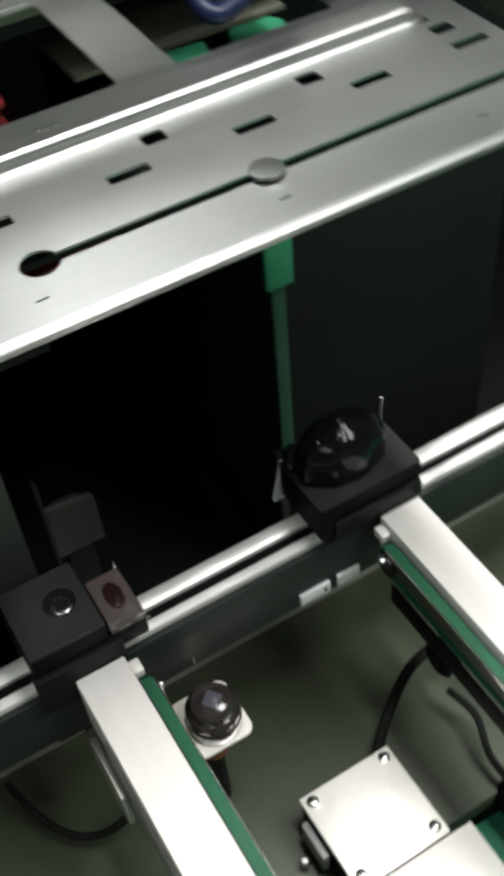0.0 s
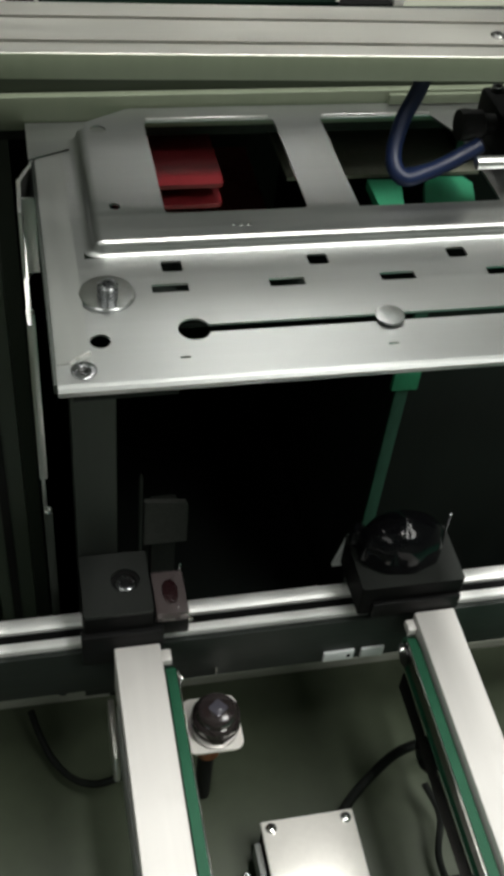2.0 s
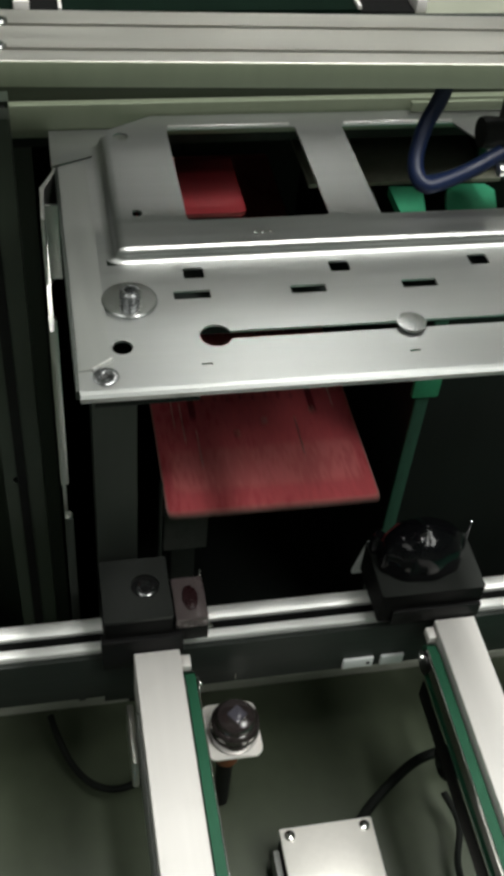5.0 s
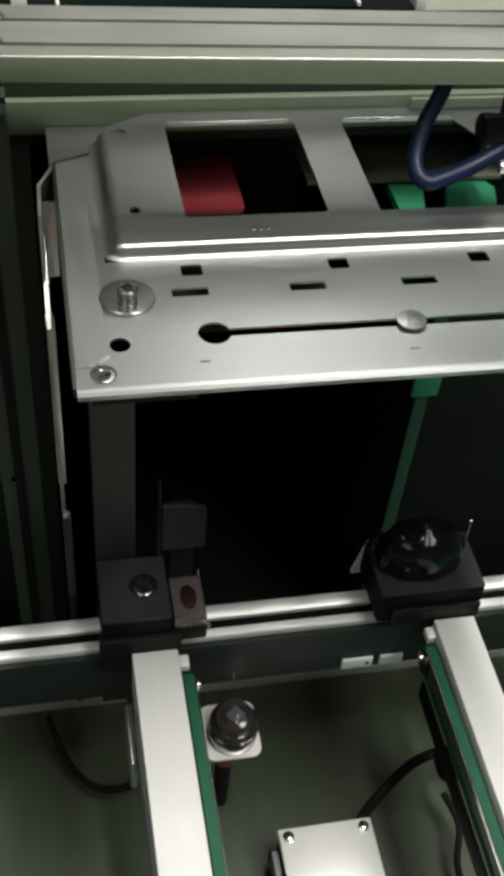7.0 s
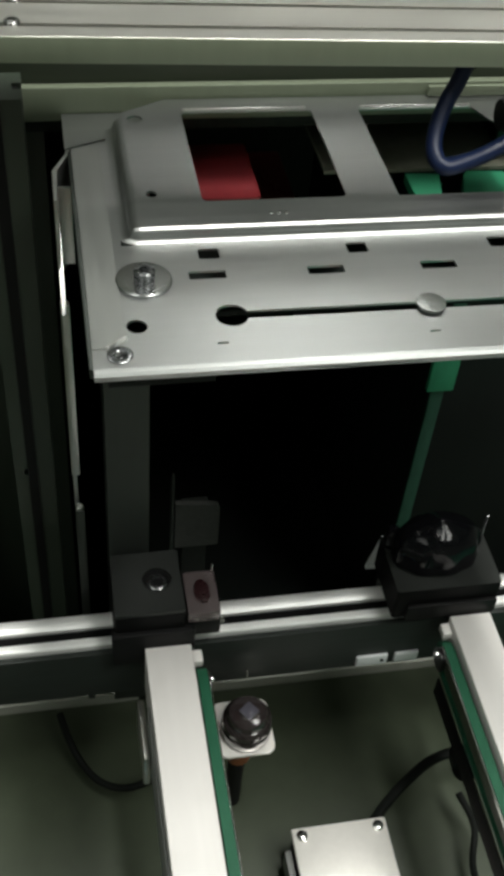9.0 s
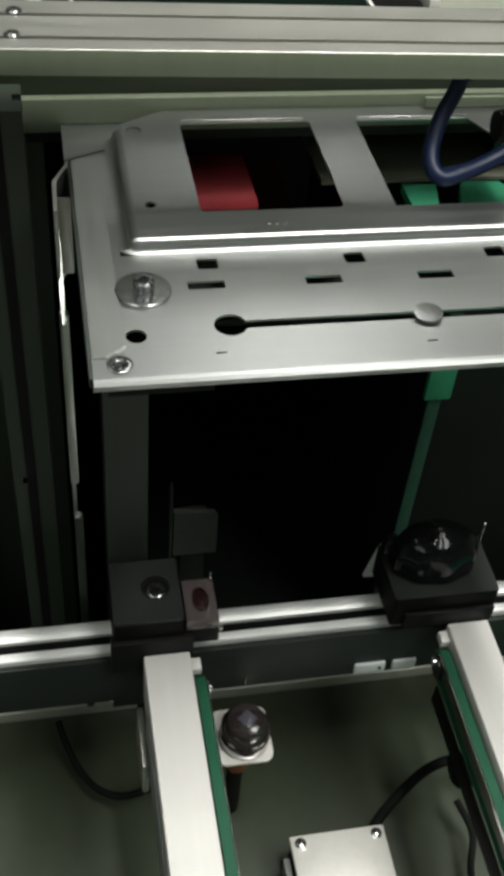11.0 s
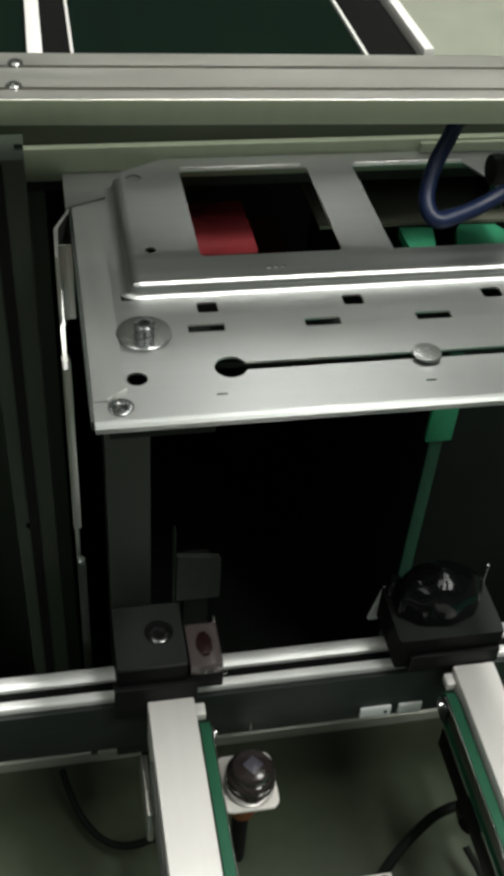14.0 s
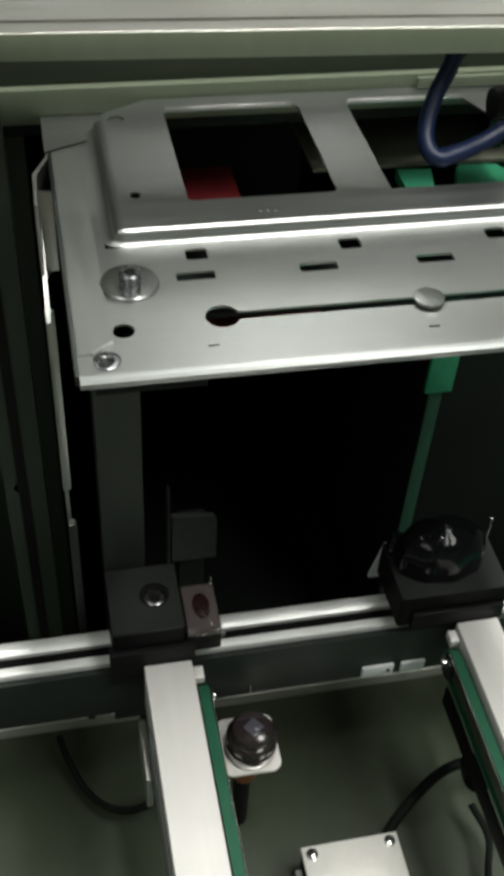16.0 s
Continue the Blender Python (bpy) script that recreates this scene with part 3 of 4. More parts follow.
def left_clamp():
    ob = thing("clamp_block", (0.0285, 0.07, 0.882), "black clamp block with a socket screw and a clear sensor piece", "clamp")
    outer = rounded(0.0060, 0.0360, 0.0532, 0.0862, 0.0012, 3)
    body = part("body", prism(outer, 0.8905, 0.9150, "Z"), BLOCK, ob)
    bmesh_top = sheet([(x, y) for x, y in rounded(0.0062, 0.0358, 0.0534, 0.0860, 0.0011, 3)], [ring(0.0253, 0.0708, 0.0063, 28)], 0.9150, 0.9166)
    # top of the same black block, lightened to look lit from above
    part("top_plate", bmesh_top, LIT_TOP, ob, "worn black top face, lightened as lit from above")
    part("counterbore", lathe([(0, 0), (0.0062, 0), (0.0062, 0.00015), (0, 0.00015)], 28, at=(0.0253, 0.0708, 0.9150)), BLACK, ob)
    q = part("socket_screw", lathe([(0.0022, 0.0004), (0.0044, 0.0), (0.0044, 0.0009), (0.0038, 0.0013), (0.0026, 0.0013), (0.0022, 0.0004)], 26, at=(0.0255, 0.0700, 0.91516)), BOLT, ob, "worn socket screw sunk in the block")
    # black disc stands in for the shade inside the screw's recess
    part("hex_socket_shade", lathe([(0, 0.0001), (0.0023, 0.0001), (0.0023, 0.0004), (0, 0.0004)], 6, at=(0.0255, 0.0700, 0.91516)), BLACK, q)
    part("skirt", box(0.0045, 0.0400, 0.0506, 0.0560, 0.8840, 0.9050, 0.0008), BLACK, ob)
    part("side_body", box(0.0361, 0.0515, 0.0540, 0.0770, 0.8962, 0.9060, 0.001), BLACK, ob)
    c = part("clear_piece", box(0.0368, 0.0512, 0.0535, 0.0765, 0.9062, 0.9130, 0.0012), CLEAR, ob, "smoky clear acrylic piece")
    part("indicator", turned(lathe([(0, 0), (0.0030, 0), (0.0034, 0.0006), (0.0034, 0.0016), (0.0030, 0.0022), (0, 0.0022)], 20), pose(0.0442, 0.0645, 0.9131) @ Matrix.Diagonal((1, 1.9, 0.5, 1))), DEEP_RED, c, "dark red oval window")
    part("wire_pin", lathe([(0, 0), (0.0006, 0), (0.0006, 0.004), (0.0004, 0.0046), (0, 0.0046)], 8, at=(0.0500, 0.0760, 0.9125)), CHROME, ob)
    cap_screw(ob, 0.0519, 0.0545, 0.9050, 0.0012, 0.0012)


def right_clamp():
    ob = thing("clamp_block", (0.152, 0.066, 0.88), "black clamp block with a glossy rounded black knob", "clamp")
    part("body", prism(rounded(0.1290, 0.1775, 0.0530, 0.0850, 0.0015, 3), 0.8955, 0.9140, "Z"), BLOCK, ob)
    part("foot", box(0.1560, 0.1772, 0.0535, 0.0848, 0.8897, 0.8953, 0.0004), BLOCK, ob)
    part("skirt", box(0.1345, 0.1765, 0.0506, 0.0529, 0.8955, 0.9050, 0.0006), BLACK, ob)
    # lobed hand knob with a domed top
    dome = [(0.93, 0.0), (1.0, 0.0012), (1.0, 0.0100), (0.985, 0.0130), (0.93, 0.0165), (0.83, 0.0196), (0.68, 0.0222), (0.48, 0.0242), (0.25, 0.0254), (0.0, 0.0258)]
    bm, rows = bmesh.new(), []
    for q, h in dome:
        if q == 0:
            rows.append([bm.verts.new((0, 0, h))] * 84)
            continue
        rows.append([])
        for k in range(84):
            a = 2 * math.pi * k / 84
            r = 0.0188 * q * (1 + 0.022 * q ** 6 * math.cos(9 * a))
            rows[-1].append(bm.verts.new((1.06 * r * math.cos(a), 0.70 * r * math.sin(a), 0.88 * h)))
    for lo, hi in zip(rows, rows[1:]):
        for k in range(84):
            j = (k + 1) % 84
            bm.faces.new((lo[k], lo[j], hi[0]) if hi[0] is hi[1] else (lo[k], lo[j], hi[j], hi[k]))
    bm.faces.new(rows[0][::-1])
    k = part("knob", turned(bm, pose(0.1508, 0.0718, 0.9143)), GLOSS_BLACK, ob, "glossy black lobed hand knob with a domed top")
    part("grip", lathe([(0, 0), (0.0034, 0), (0.0040, 0.003), (0.0036, 0.0085), (0.0024, 0.0110), (0, 0.0116)], 18, at=(0.1330, 0.0800, 0.9143)), GLOSS_BLACK, k)
    part("gusset", prism([(0.1262, 0.8895), (0.1355, 0.8895), (0.1325, 0.9110), (0.1312, 0.9115)], 0.0855, 0.0875, "Y"), PALE, ob, "pale triangular gusset")
    # thin lighter sheet: light on the block's top put into its colour
    part("top_plate", prism(rounded(0.1292, 0.1773, 0.0532, 0.0848, 0.0013, 3), 0.9140, 0.9142, "Z"), LIT_TOP, ob, "worn black top face, lightened as lit from above")
    part("spring_pin", tube([(0.1755, 0.0790, 0.9142), (0.1752, 0.0788, 0.9250), (0.1742, 0.0770, 0.9320)], 0.0006, 8), BOLT, ob)


RAIL_Z, RAIL_Y0, RAIL_Y1 = 0.8964, 0.0502, -0.62


def rail(x0, x1, inner, label):
    s = 1 if inner > 0 else -1
    xi = x1 if inner > 0 else x0
    xo = x0 if inner > 0 else x1
    ob = thing("conveyor_rail", ((x0 + x1) / 2, -0.1, 0.86), label, "conveyor rail", "conveyor rails")
    part("rail_body", box(x0, x1, RAIL_Y1, RAIL_Y0, 0.8660, RAIL_Z, 0.0006), WHITE, ob, "white anodised bar")
    part("side_strip", box(min(xo, xo - s * 0.0012), max(xo, xo - s * 0.0012), RAIL_Y1, 0.028, 0.858, 0.886, 0.0003), GREY, ob)
    # belt riding along the inner side
    b0, b1 = sorted((xi + s * 0.0012, xi + s * 0.0056))
    belt = prism([(RAIL_Y0 - 0.014, 0.8915), (RAIL_Y0 - 0.010, 0.8905), (RAIL_Y0 - 0.0065, 0.8865), (RAIL_Y0 - 0.0065, 0.8800), (RAIL_Y0 - 0.011, 0.8755), (RAIL_Y1, 0.8755), (RAIL_Y1, 0.8768), (RAIL_Y0 - 0.0115, 0.8768), (RAIL_Y0 - 0.0080, 0.8805), (RAIL_Y0 - 0.0080, 0.8862), (RAIL_Y0 - 0.0110, 0.8892), (RAIL_Y0 - 0.0145, 0.8900), (RAIL_Y1, 0.8900), (RAIL_Y1, 0.8915)], b0, b1)
    bt = part("belt", belt, BELT, ob, "green flat conveyor belt")
    part("belt_bed", box(b0 + 0.0006, b1 - 0.0006, RAIL_Y1, RAIL_Y0 - 0.016, 0.8800, 0.8898, 0.0), BASE, ob)
    w0, w1 = sorted((xi + s * 0.0058, xi + s * 0.0063))
    part("edge_wire", box(w0, w1, RAIL_Y1, RAIL_Y0 - 0.012, 0.8897, 0.8914, 0.0), CHROME, bt, "thin bright steel edge")
    p = part("pulley", lathe([(0, -0.003), (0.0056, -0.003), (0.0056, -0.0024), (0.0048, -0.002), (0.0048, 0.002), (0.0056, 0.0024), (0.0056, 0.003), (0, 0.003)], 24, at=(xi + s * 0.0042, RAIL_Y0 - 0.0135, 0.8832), axis="X"), DARK_STEEL, ob, "small dark belt pulley")
    part("pulley_pin", lathe([(0, 0), (0.0016, 0), (0.0016, 0.0022), (0.0010, 0.0028), (0, 0.0028)], 14, at=(xi + s * 0.0074 - (0.0014 if s < 0 else 0.0014), RAIL_Y0 - 0.0125, 0.8862), axis="X"), CHROME, p)
    part("end_clip", box(*sorted((xi + s * 0.0002, xi + s * 0.0044)), RAIL_Y0 - 0.0075, RAIL_Y0 - 0.0015, 0.8890, 0.8935, 0.0005), WHITE, ob, "small pale end clip")
    return ob


lower_profile()
left_clamp()
right_clamp()
r = rail(0.0182, 0.0382, 1, "white aluminium conveyor rail with a green belt inside")
part("side_hanger", box(0.0140, 0.0169, 0.0130, 0.0420, 0.846, 0.8690, 0.001), ANODISED, r, "small bright side hanger")
r = rail(0.1556, 0.1747, -1, "white aluminium conveyor rail with a green belt and steel edge")
# black plate added in place of the shadow under the belt
part("shadow_plate", box(0.1493, 0.1501, RAIL_Y1, 0.0330, 0.8620, 0.8740, 0.0002), BLOCK, r, "added dark plate standing for the shadow under the belt")


# ---- base with what stands on it ----
BASE_Z = 0.772


def base():
    b = thing("machine_base", (0.1, -0.2, 0.70), "dark green-grey painted machine base plate with a worn back lip", "base plate", kind="structure")
    part("plate", box(-0.60, 0.80, -0.030, 0.1003, BASE_Z - 0.012, BASE_Z, 0.001), BASE, b)
    part("back_lip", box(-0.60, 0.80, 0.1005, 0.1060, BASE_Z - 0.02, 0.7785, 0.0010), BASE_LIP, b, "worn pale grey lip")
    part("front_pan", box(0.1392, 0.80, -0.75, -0.0303, BASE_Z - 0.035, BASE_Z - 0.022, 0.001), PAN, b, "bright green front pan")
    part("side_pan", box(-0.60, 0.1390, -0.75, -0.0303, BASE_Z - 0.035, BASE_Z - 0.022, 0.001), BASE, b)
    part("skirt", box(-0.60, 0.80, 0.0890, 0.1060, 0.0, 0.752), BASE, b)
    part("skirt", box(-0.60, 0.80, -0.75, -0.745, 0.0, 0.737), BASE, b)


def photo_sensor():
    ob = thing("photo_sensor", (0.0625, 0.036, BASE_Z), "dark domed photo sensor on a white square bracket", "sensor")
    pts = rounded(0.0490, 0.0750, 0.0215, 0.0496, 0.0045, 6)
    part("bracket", prism(pts, 0.8440, 0.8455, "Z"), CREAM, ob, "white square bracket plate")
    part("dome", lathe([(0.0109, 0), (0.0115, 0.001), (0.0115, 0.0060), (0.0108, 0.0067), (0.0108, 0.0076), (0.0112, 0.0082), (0.0112, 0.0110), (0.0101, 0.0124), (0.0093, 0.0128), (0.0092, 0.0150), (0.0084, 0.0162), (0.0060, 0.0166), (0, 0.0166)], 36, at=(0.0628, 0.0338, 0.8455)), LENS, ob, "smoky ribbed lens dome")
    part("window", turned(box(-0.0034, 0.0034, -0.0034, 0.0034, 0, 0.0007, 0.0006), pose(0.0634, 0.0340, 0.8620, 0, 0, 38)), LENS_TOP, ob, "pale square lens window")
    part("barrel", lathe([(0, 0.820), (0.0060, 0.820), (0.0064, 0.834), (0.0082, 0.835), (0.0082, 0.8438), (0, 0.8438)], 24, at=(0.0610, 0.0360, 0)), ORANGE, ob, "orange-brown threaded barrel")
    part("stem", lathe([(0, BASE_Z), (0.0040, BASE_Z), (0.0040, 0.8198), (0, 0.8198)], 16, at=(0.0610, 0.0372, 0)), BLACK, ob)


def cover_box():
    ob = thing("motor_box", (0.105, -0.02, BASE_Z), "cream metal motor box with four corner screws", "motor box")
    part("housing", box(0.0835, 0.1280, -0.0400, 0.0040, BASE_Z, 0.7975, 0.0012), BLOCK, ob, "black motor housing")
    part("lid", box(0.0826, 0.1288, -0.0405, 0.0048, 0.7977, 0.8005, 0.0008), CREAM, ob, "cream lid plate")
    for x in (0.0872, 0.1242):
        for y in (-0.0358, 0.0004):
            s = part("screw", lathe([(0, 0), (0.0027, 0), (0.0026, 0.0010), (0.0018, 0.0016), (0, 0.0018)], 18, at=(x, y, 0.8005)), CHROME, ob)
            part("screw_slot", turned(box(-0.0019, 0.0019, -0.0003, 0.0003, 0.0012, 0.0020), pose(x, y, 0.8005, 0, 0, 55 if x < 0.1 else 20)), DARK_STEEL, s)
    part("step_housing", box(0.0885, 0.1385, -0.0950, -0.0412, BASE_Z - 0.022, 0.8000, 0.0010), CREAM, ob, "cream lower housing")
    part("side_lug", box(0.0790, 0.0824, -0.0200, -0.0020, 0.7800, 0.7930, 0.0008), GREY, ob)
    part("side_screw", lathe([(0, 0), (0.0022, 0), (0.0022, 0.0022), (0.0014, 0.003), (0, 0.003)], 14, at=(0.0745, -0.0120, 0.7780)), CHROME, ob)


def cables():
    single("cable", tube([(-0.022, 0.085, 0.792), (-0.019, 0.074, 0.790), (-0.013, 0.060, 0.786), (-0.004, 0.049, 0.784), (0.008, 0.043, 0.786), (0.024, 0.043, 0.792), (0.045, 0.047, 0.790)], 0.0019), CABLE, (-0.02, 0.08, 0.78), "thin black cable sagging beside the conveyor rail", "cable", "cables")
    single("cable", tube([(0.1230, 0.0045, 0.790), (0.1330, 0.0140, 0.792), (0.1460, 0.0230, 0.796), (0.1600, 0.0300, 0.800), (0.1760, 0.0330, 0.800), (0.190, 0.030, 0.797)], 0.0026), CABLE, (0.123, 0.005, 0.79), "black cable rising from the motor box", "cable", "cables")
    single("cable", tube([(0.172, 0.016, 0.790), (0.176, 0.000, 0.786), (0.170, -0.020, 0.782), (0.174, -0.045, 0.778), (0.185, -0.07, 0.76)], 0.0018), CABLE, (0.172, 0.016, 0.78), "thin black cable hanging under the rail", "cable", "cables")
    p = thing("belt_motor", (0.178, -0.037, BASE_Z - 0.022), "dark barrel-shaped belt motor under the rail", "motor")
    part("can", lathe([(0, 0), (0.0125, 0), (0.0140, 0.0015), (0.0140, 0.0060), (0.0134, 0.0066), (0.0134, 0.0080), (0.0140, 0.0086), (0.0140, 0.0260), (0.0128, 0.0285), (0.0060, 0.0300), (0, 0.0300)], 32, at=(0.1785, -0.0560, 0.7660), axis="Y"), BLOCK, p, "matt black motor can")
    part("foot", box(0.1690, 0.1880, -0.0540, -0.0320, BASE_Z - 0.022, 0.7560, 0.0006), BLOCK, p)
    part("terminal", box(0.1800, 0.1880, -0.0500, -0.0420, 0.7785, 0.7840, 0.0006), DARK_STEEL, p)
    # ring in place of a cable clip; arm and axle added to hang it
    q = thing("cable_clip", (0.168, 0.016, 0.82), "small dark ribbed ring standing for a cable clip under the rail", "wheel")
    part("wheel", lathe([(0.0035, -0.0045), (0.0075, -0.0045), (0.0090, -0.0030), (0.0078, -0.001), (0.0078, 0.001), (0.0090, 0.0030), (0.0075, 0.0045), (0.0035, 0.0045), (0.0035, -0.0045)], 28, at=(0.1676, 0.0165, 0.8230), axis="X"), BLOCK, q)
    part("arm", box(0.1655, 0.1690, 0.0150, 0.0180, 0.8230, 0.8658, 0.0006), BLOCK, q)
    part("axle", lathe([(0, -0.006), (0.0030, -0.006), (0.0030, 0.006), (0, 0.006)], 14, at=(0.1676, 0.0165, 0.8230), axis="X"), DARK_STEEL, q)


def terminal():
    ob = thing("terminal_block", (-0.01, -0.04, BASE_Z - 0.022), "pale terminal block with cyan tabs beside black ribbed ducts", "terminal block")
    part("housing", box(-0.060, 0.0002, -0.078, -0.0215, BASE_Z - 0.022, 0.7715, 0.0008), BLOCK, ob)
    part("top_edge", box(-0.060, 0.0002, -0.0213, -0.0160, BASE_Z - 0.022, 0.7740, 0.0006), GREY, ob)
    for k in range(4):
        x = -0.0090 - 0.0108 * k
        u = part("terminal", box(x, x + 0.0078, -0.0720, -0.0228, 0.7717, 0.7750, 0.0006), PALE, ob, "pale terminal")
        part("top_step", box(x + 0.0004, x + 0.0074, -0.0265, -0.0232, 0.7751, 0.7760, 0.0003), WHITE, u)
        part("tab", box(x + 0.0006, x + 0.0072, -0.0640, -0.0385, 0.7751, 0.7765, 0.0004), CYAN, u, "cyan tab")
    d = thing("cable_duct", (0.012, -0.05, BASE_Z - 0.022), "black ribbed cable duct beside the terminal block", "cable duct")
    for k in range(4):
        part("rib", box(0.0040 + 0.0042 * k, 0.0068 + 0.0042 * k, -0.090, -0.012 - 0.001 * k, BASE_Z - 0.022, 0.7680 + 0.0008 * k, 0.0006), BLACK, d)


base()
photo_sensor()
cover_box()
cables()
terminal()


# ---- air hose and valve over the second window ----
def air_line():
    h = thing("air_hose", (0.125, 0.09, 1.125), "glossy dark blue air hose curling over the cover", "air hose")
    part("hose", tube([(0.1290, 0.1040, 1.1420), (0.1236, 0.0955, 1.1330), (0.1178, 0.0905, 1.1240), (0.1145, 0.0850, 1.1165), (0.1142, 0.0800, 1.1125), (0.1172, 0.0770, 1.1105), (0.1240, 0.0785, 1.1112), (0.1330, 0.0815, 1.1130), (0.1440, 0.0850, 1.1170)], 0.0027, 16), BLUE_TUBE, h)
    part("hose", tube([(0.1175, 0.0820, 1.1085), (0.1240, 0.0830, 1.1088), (0.1330, 0.0855, 1.1098), (0.1440, 0.0890, 1.1130)], 0.0022, 12), BLUE_TUBE, h)
    part("collar", lathe([(0, 0), (0.0040, 0), (0.0042, 0.002), (0.0036, 0.006), (0, 0.006)], 18, at=(0.1255, 0.0975, 1.1360), axis="Y"), CABLE, h)
    v = thing("air_valve", (0.165, 0.10, 1.107), "dark grey air cylinder with a push-in fitting on the cover", "air valve")
    part("body", box(0.1560, 0.2000, 0.0900, 0.1190, RAISED_Z + 0.0003, 1.1200, 0.002), BLOCK, v)
    part("fitting", lathe([(0, 0), (0.0052, 0), (0.0056, 0.002), (0.0050, 0.008), (0.0036, 0.009), (0.0036, 0.013), (0, 0.013)], 20, at=(0.1430, 0.1020, 1.1145), axis="X"), BLACK, v)
    part("bracket", box(0.1290, 0.2000, 0.1340, 0.1358, RAISED_Z + 0.0003, 1.1085, 0.0005), SHADE_ALU, v)
    part("rod", lathe([(0, 0), (0.0022, 0), (0.0022, 0.05), (0, 0.05)], 14, at=(0.1400, 0.0760, 1.1160), axis="X"), BARE_ALU, v, "bright piston rod")
    for y in (0.0945, 0.1145):
        cap_screw(v, 0.1605, y, 1.1200, 0.0022, 0.002, DARK_STEEL)


air_line()


# ---- beyond the beam ----
def beyond():
    single("bench_top", box(-0.9, 1.2, 0.238, 1.9, 1.0865, 1.0935), TABLE, (0.1, 0.24, 1.086), "grey-green machine deck beyond the beam", "machine deck", kind="structure")
    t = thing("framed_mat", (0.075, 0.5, 1.0935), "black-green conveyor mat in a pale aluminium frame", "conveyor mat")
    part("mat", box(0.0085, 0.1385, 0.239, 1.20, 1.0936, 1.0956), TRAY, t)
    part("frame_bar", box(-0.0115, -0.0050, 0.239, 1.20, 1.0936, 1.1000, 0.0006), WHITE, t, "pale aluminium bar")
    part("frame_bar", box(0.1640, 0.1690, 0.239, 1.20, 1.0936, 1.1000, 0.0006), WHITE, t, "pale aluminium bar")
    part("edge_strip", box(0.0070, 0.0083, 0.239, 1.20, 1.0936, 1.0968), WHITE, t)
    part("edge_strip", box(0.1372, 0.1387, 0.239, 1.20, 1.0957, 1.0972), WHITE, t)
    part("gutter", box(0.1388, 0.1638, 0.239, 1.20, 1.0936, 1.0944), BLOCK, t)
    part("side_mat", box(-0.40, -0.0120, 0.239, 1.20, 1.0936, 1.0950), TRAY, t, "dark green side mat")
    for k in range(3):
        part("mat_rib", box(-0.0300 - 0.02 * k, -0.0240 - 0.02 * k, 0.239, 1.20, 1.0950, 1.0962), UPRIGHT, t)
    part("gutter", box(-0.0048, 0.0068, 0.239, 1.20, 1.0936, 1.0944), BLOCK, t)


beyond()


# ---- things that move ----
def board(name, x0, x1, y0, y1, z, detailed):
    ob = thing(name, ((x0 + x1) / 2, (y0 + y1) / 2, z), "red circuit board with tinned traces" if detailed else "red circuit board waiting in the magazine", "circuit board", "" if detailed else "stacked boards")
    part("substrate", prism(rounded(x0, x1, y0, y1, 0.003, 4), z, z + 0.0014, "Z"), RED_EDGE, ob, "pale board edge")
    part("mask", prism(rounded(x0 + 0.0006, x1 - 0.0006, y0 + 0.0006, y1 - 0.0006, 0.003, 4), z + 0.0014, z + 0.0017, "Z"), RED, ob, "glossy red solder mask")
    if detailed:
        w = x1 - x0
        top = z + 0.0017
        for u in (0.29, 0.45, 0.62, 0.78):
            x = x0 + u * w
            part("trace", box(x - 0.0010, x + 0.0003, y1 - 0.027, y1 - 0.010, top, top + 0.0003), COPPER, ob, "bright tinned trace")
            part("slot", box(x + 0.0004, x + 0.0014, y1 - 0.027, y1 - 0.010, top, top + 0.0002), PAD, ob)
        for x in (x0 + 0.007, x1 - 0.007):
            part("mounting_hole", lathe([(0, 0), (0.0016, 0), (0.0016, 0.0003), (0, 0.0003)], 14, at=(x, y1 - 0.008, top)), PAD, ob)
        rnd = random.Random(4)
        for i in range(8):
            for k in range(4):
                x, y = x0 + (0.26 + 0.065 * i) * w, y1 - 0.060 - 0.007 * k + rnd.uniform(-0.001, 0.001)
                part("via", lathe([(0, 0), (0.0011, 0), (0.0011, 0.0002), (0, 0.0002)], 8, at=(x, y, top)), PAD, ob)
        # tinned lines and copper areas under the mask
        for u, a, b in ((0.10, 0.070, 0.100), (0.14, 0.082, 0.112), (0.86, 0.046, 0.070), (0.91, 0.060, 0.092), (0.95, 0.050, 0.078), (0.20, 0.104, 0.130), (0.70, 0.100, 0.126)):
            part("line", box(x0 + u * w, x0 + u * w + 0.0006, y1 - b, y1 - a, top, top + 0.0002), COPPER, ob, "thin tinned line")
        for u, v, a, b in ((0.05, 0.22, 0.030, 0.058), (0.60, 0.94, 0.032, 0.044), (0.30, 0.52, 0.034, 0.052), (0.05, 0.95, 0.118, 0.146)):
            part("copper_area", prism(rounded(x0 + u * w, x0 + v * w, y1 - b, y1 - a, 0.001, 2), top - 0.0001, top + 0.0001, "Z"), RED_AREA, ob, "paler mask over a copper area")
        for u, a in ((0.17, 0.022), (0.88, 0.020), (0.55, 0.100), (0.40, 0.108), (0.80, 0.094)):
            part("pad", lathe([(0.0008, 0), (0.0017, 0), (0.0017, 0.0002), (0.0008, 0.0002), (0.0008, 0)], 12, at=(x0 + u * w, y1 - a, top)), COPPER, ob, "tinned ring pad")
        for x in (x0 + 0.020, x0 + 0.086):
            part("slot_mark", box(x, x + 0.0035, y1 - 0.095, y1 - 0.068, top, top + 0.0002), PAD, ob)
    return ob


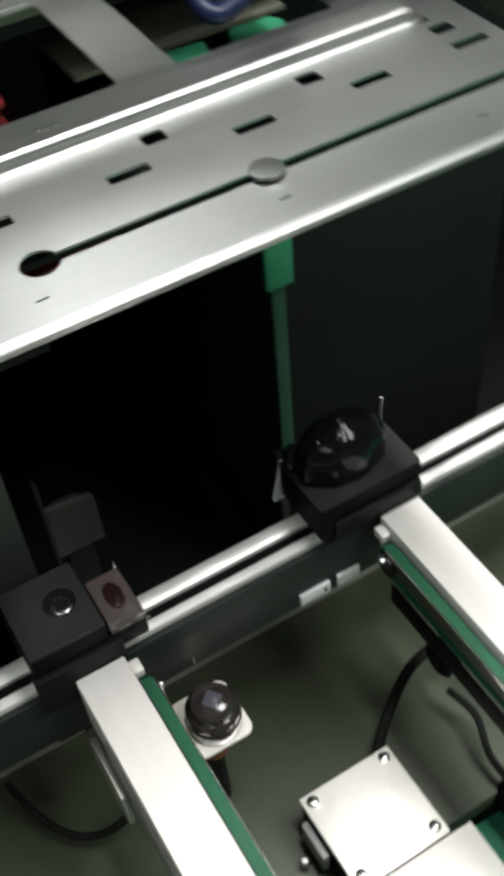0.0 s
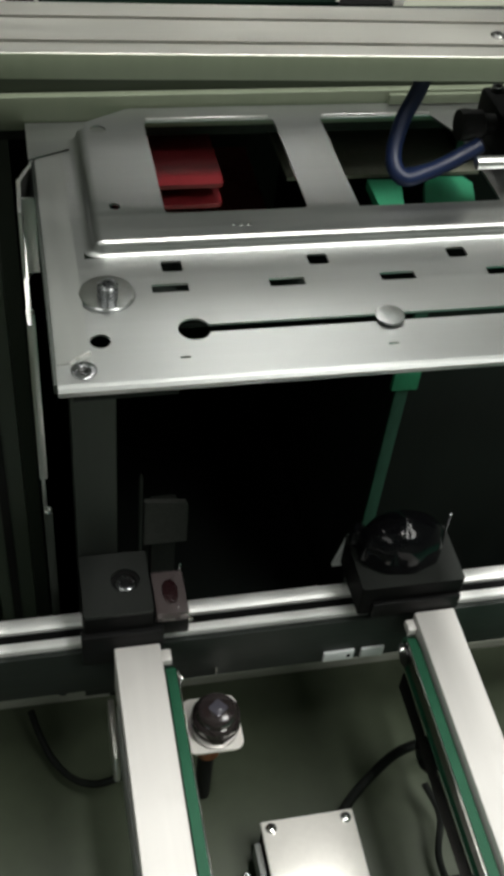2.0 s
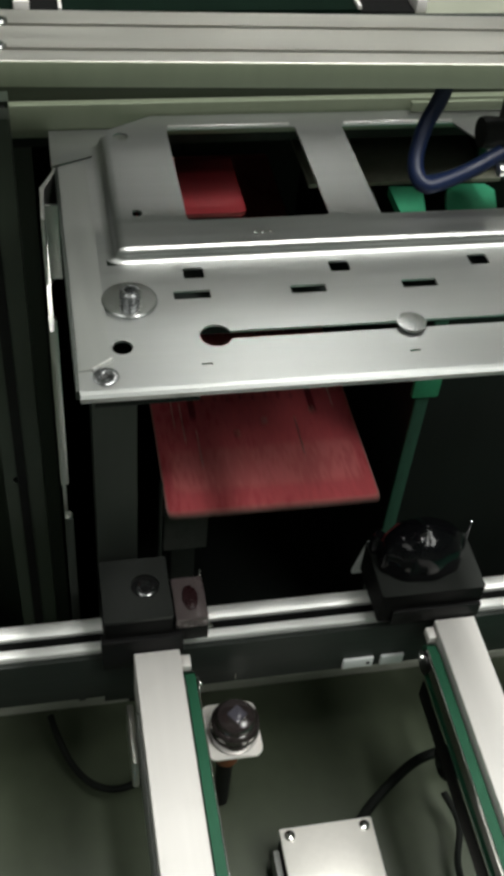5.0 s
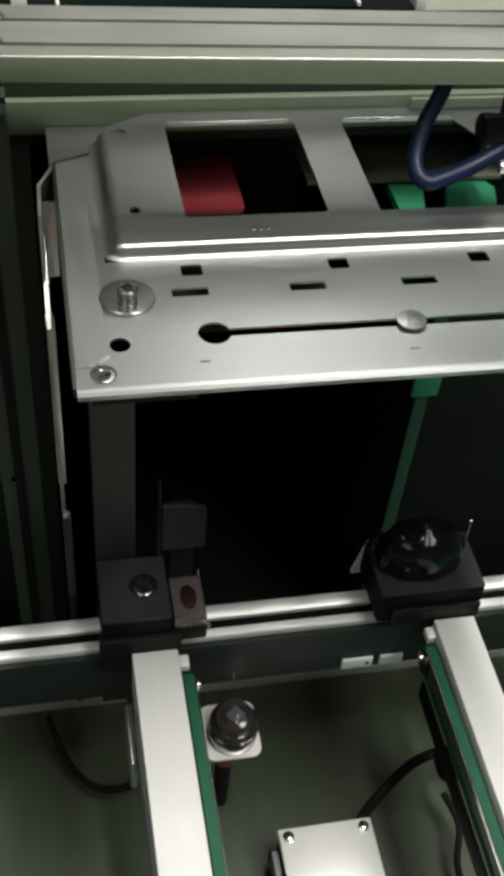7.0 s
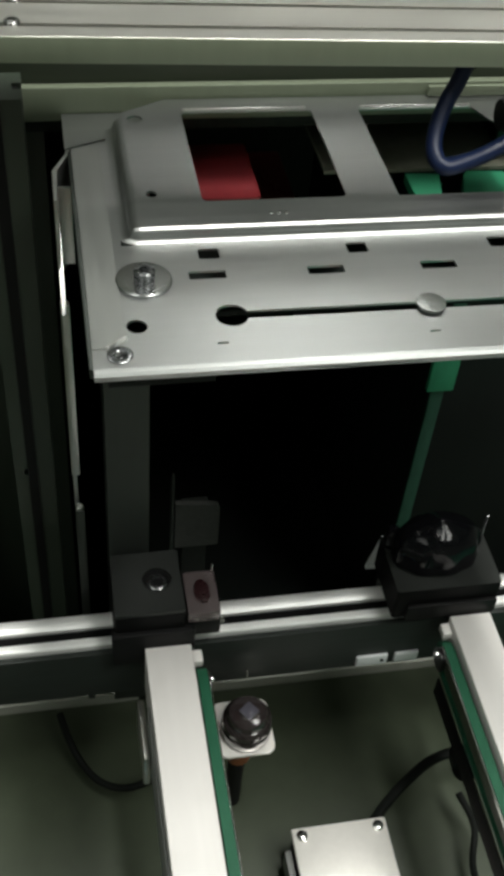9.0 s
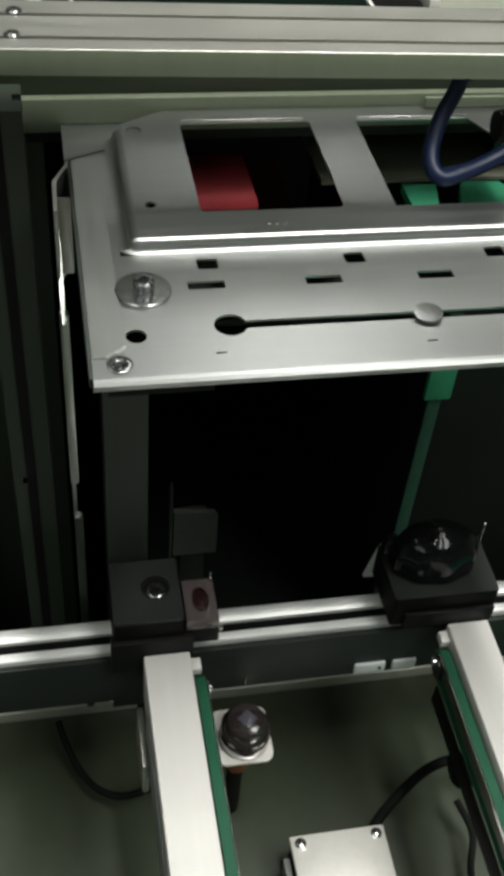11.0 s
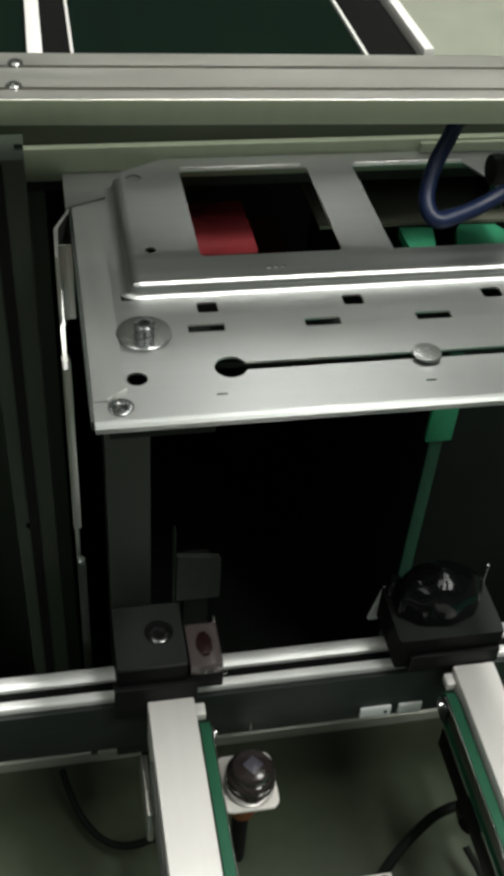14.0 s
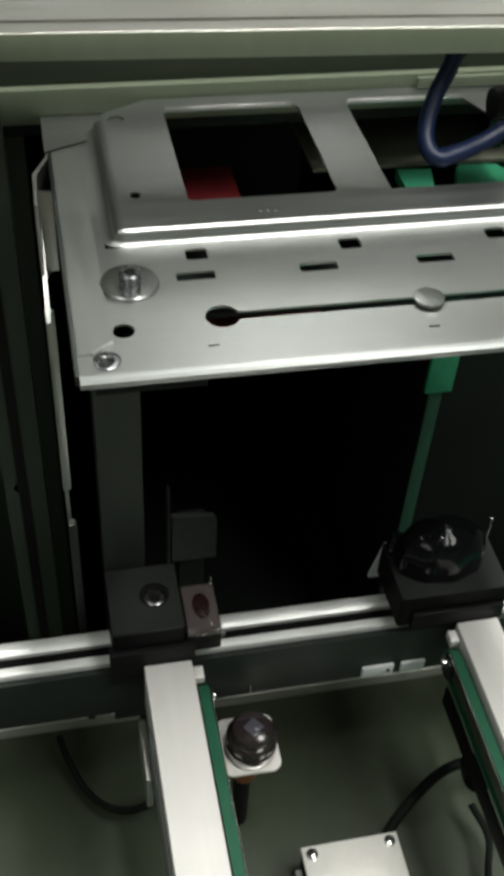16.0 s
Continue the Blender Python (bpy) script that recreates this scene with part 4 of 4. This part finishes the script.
def pusher():
    ob = thing("pusher_rod", (0.0945, 0.25, 0.8985), "thin steel pusher rod with a thicker rounded tip", "pusher rod")
    part("rod", lathe([(0, 0), (0.0010, 0), (0.0010, 0.20), (0, 0.20)], 12, at=(0.0945, 0.278, 0.8985), axis="Y"), ROD, ob)
    part("tip", lathe([(0, 0), (0.0030, 0.0004), (0.0034, 0.0016), (0.0034, 0.020), (0.0026, 0.022), (0.0026, 0.026), (0.0016, 0.030), (0, 0.030)], 18, at=(0.0945, 0.250, 0.8985), axis="Y"), ROD, ob, "ground rounded tip")
    return ob


fed = board("circuit_board", 0.0428, 0.1515, 0.232, 0.392, 0.8917, True)
later = board("circuit_board", 0.0428, 0.1515, 0.232, 0.392, 0.8917, False)
stack = thing("board_stack", (0.061, 0.165, 1.04), "short stack of red circuit boards under the cover window", "board stack")
for k in range(2):
    # same boards as the fed one, coloured as if shaded by the cover
    part("board", prism(rounded(0.0330, 0.0672, 0.1180, 0.1555, 0.002, 3), 1.0734 - 0.0085 * k, 1.0750 - 0.0085 * k, "Z"), RED_SHADED, stack)
part("spacer", box(0.0300, 0.0328, 0.119, 0.155, 1.058, 1.077, 0.0005), BLOCK, stack)
plunger = pusher()


def slid(ob, dy, dz=0.0):
    b = BASES[ob.name]
    return pose(b.x, b.y + dy, b.z + dz)


def motions():
    # the fed board: pushed out of the magazine, then carried off by the belts
    rows = [(0, 0.05), (4.3, 0.05), (4.6, 0.02), (5.6, -0.30), (5.9, -0.332), (6.1, -0.340), (6.2, -0.345), (6.3, -0.358), (6.4, -0.388), (6.5, -0.418), (6.6, -0.446), (7.2, -0.62), (7.5, -0.69), (8.0, -0.72), (16, -0.72)]
    walk(fed, [(t, slid(fed, d)) for t, d in rows])
    walk(later, [(t, slid(later, d, e)) for t, d, e in ((0, 0.05, 0.0075), (12.0, 0.05, 0.0075), (13.0, 0.05, 0), (15.6, 0.05, 0), (15.9, 0.042, 0), (16, 0.008, 0))])
    walk(plunger, [(t, slid(plunger, d)) for t, d in ((0, 0.14), (4.3, 0.14), (4.6, 0.12), (5.6, -0.165), (5.9, -0.178), (6.0, -0.1805), (6.4, -0.1805), (6.5, -0.09), (6.6, 0.02), (6.8, 0.12), (7.0, 0.14), (15.6, 0.14), (15.8, 0.13), (16, 0.10))])
    walk(stack, [(t, slid(stack, d, e)) for t, d, e in ((0, 0.004, 0.0065), (4.3, 0.004, 0.0065), (5.0, 0.0, 0.0), (15.6, 0.0, 0.0), (15.8, -0.001, -0.003), (16, -0.002, -0.0085))])


motions()
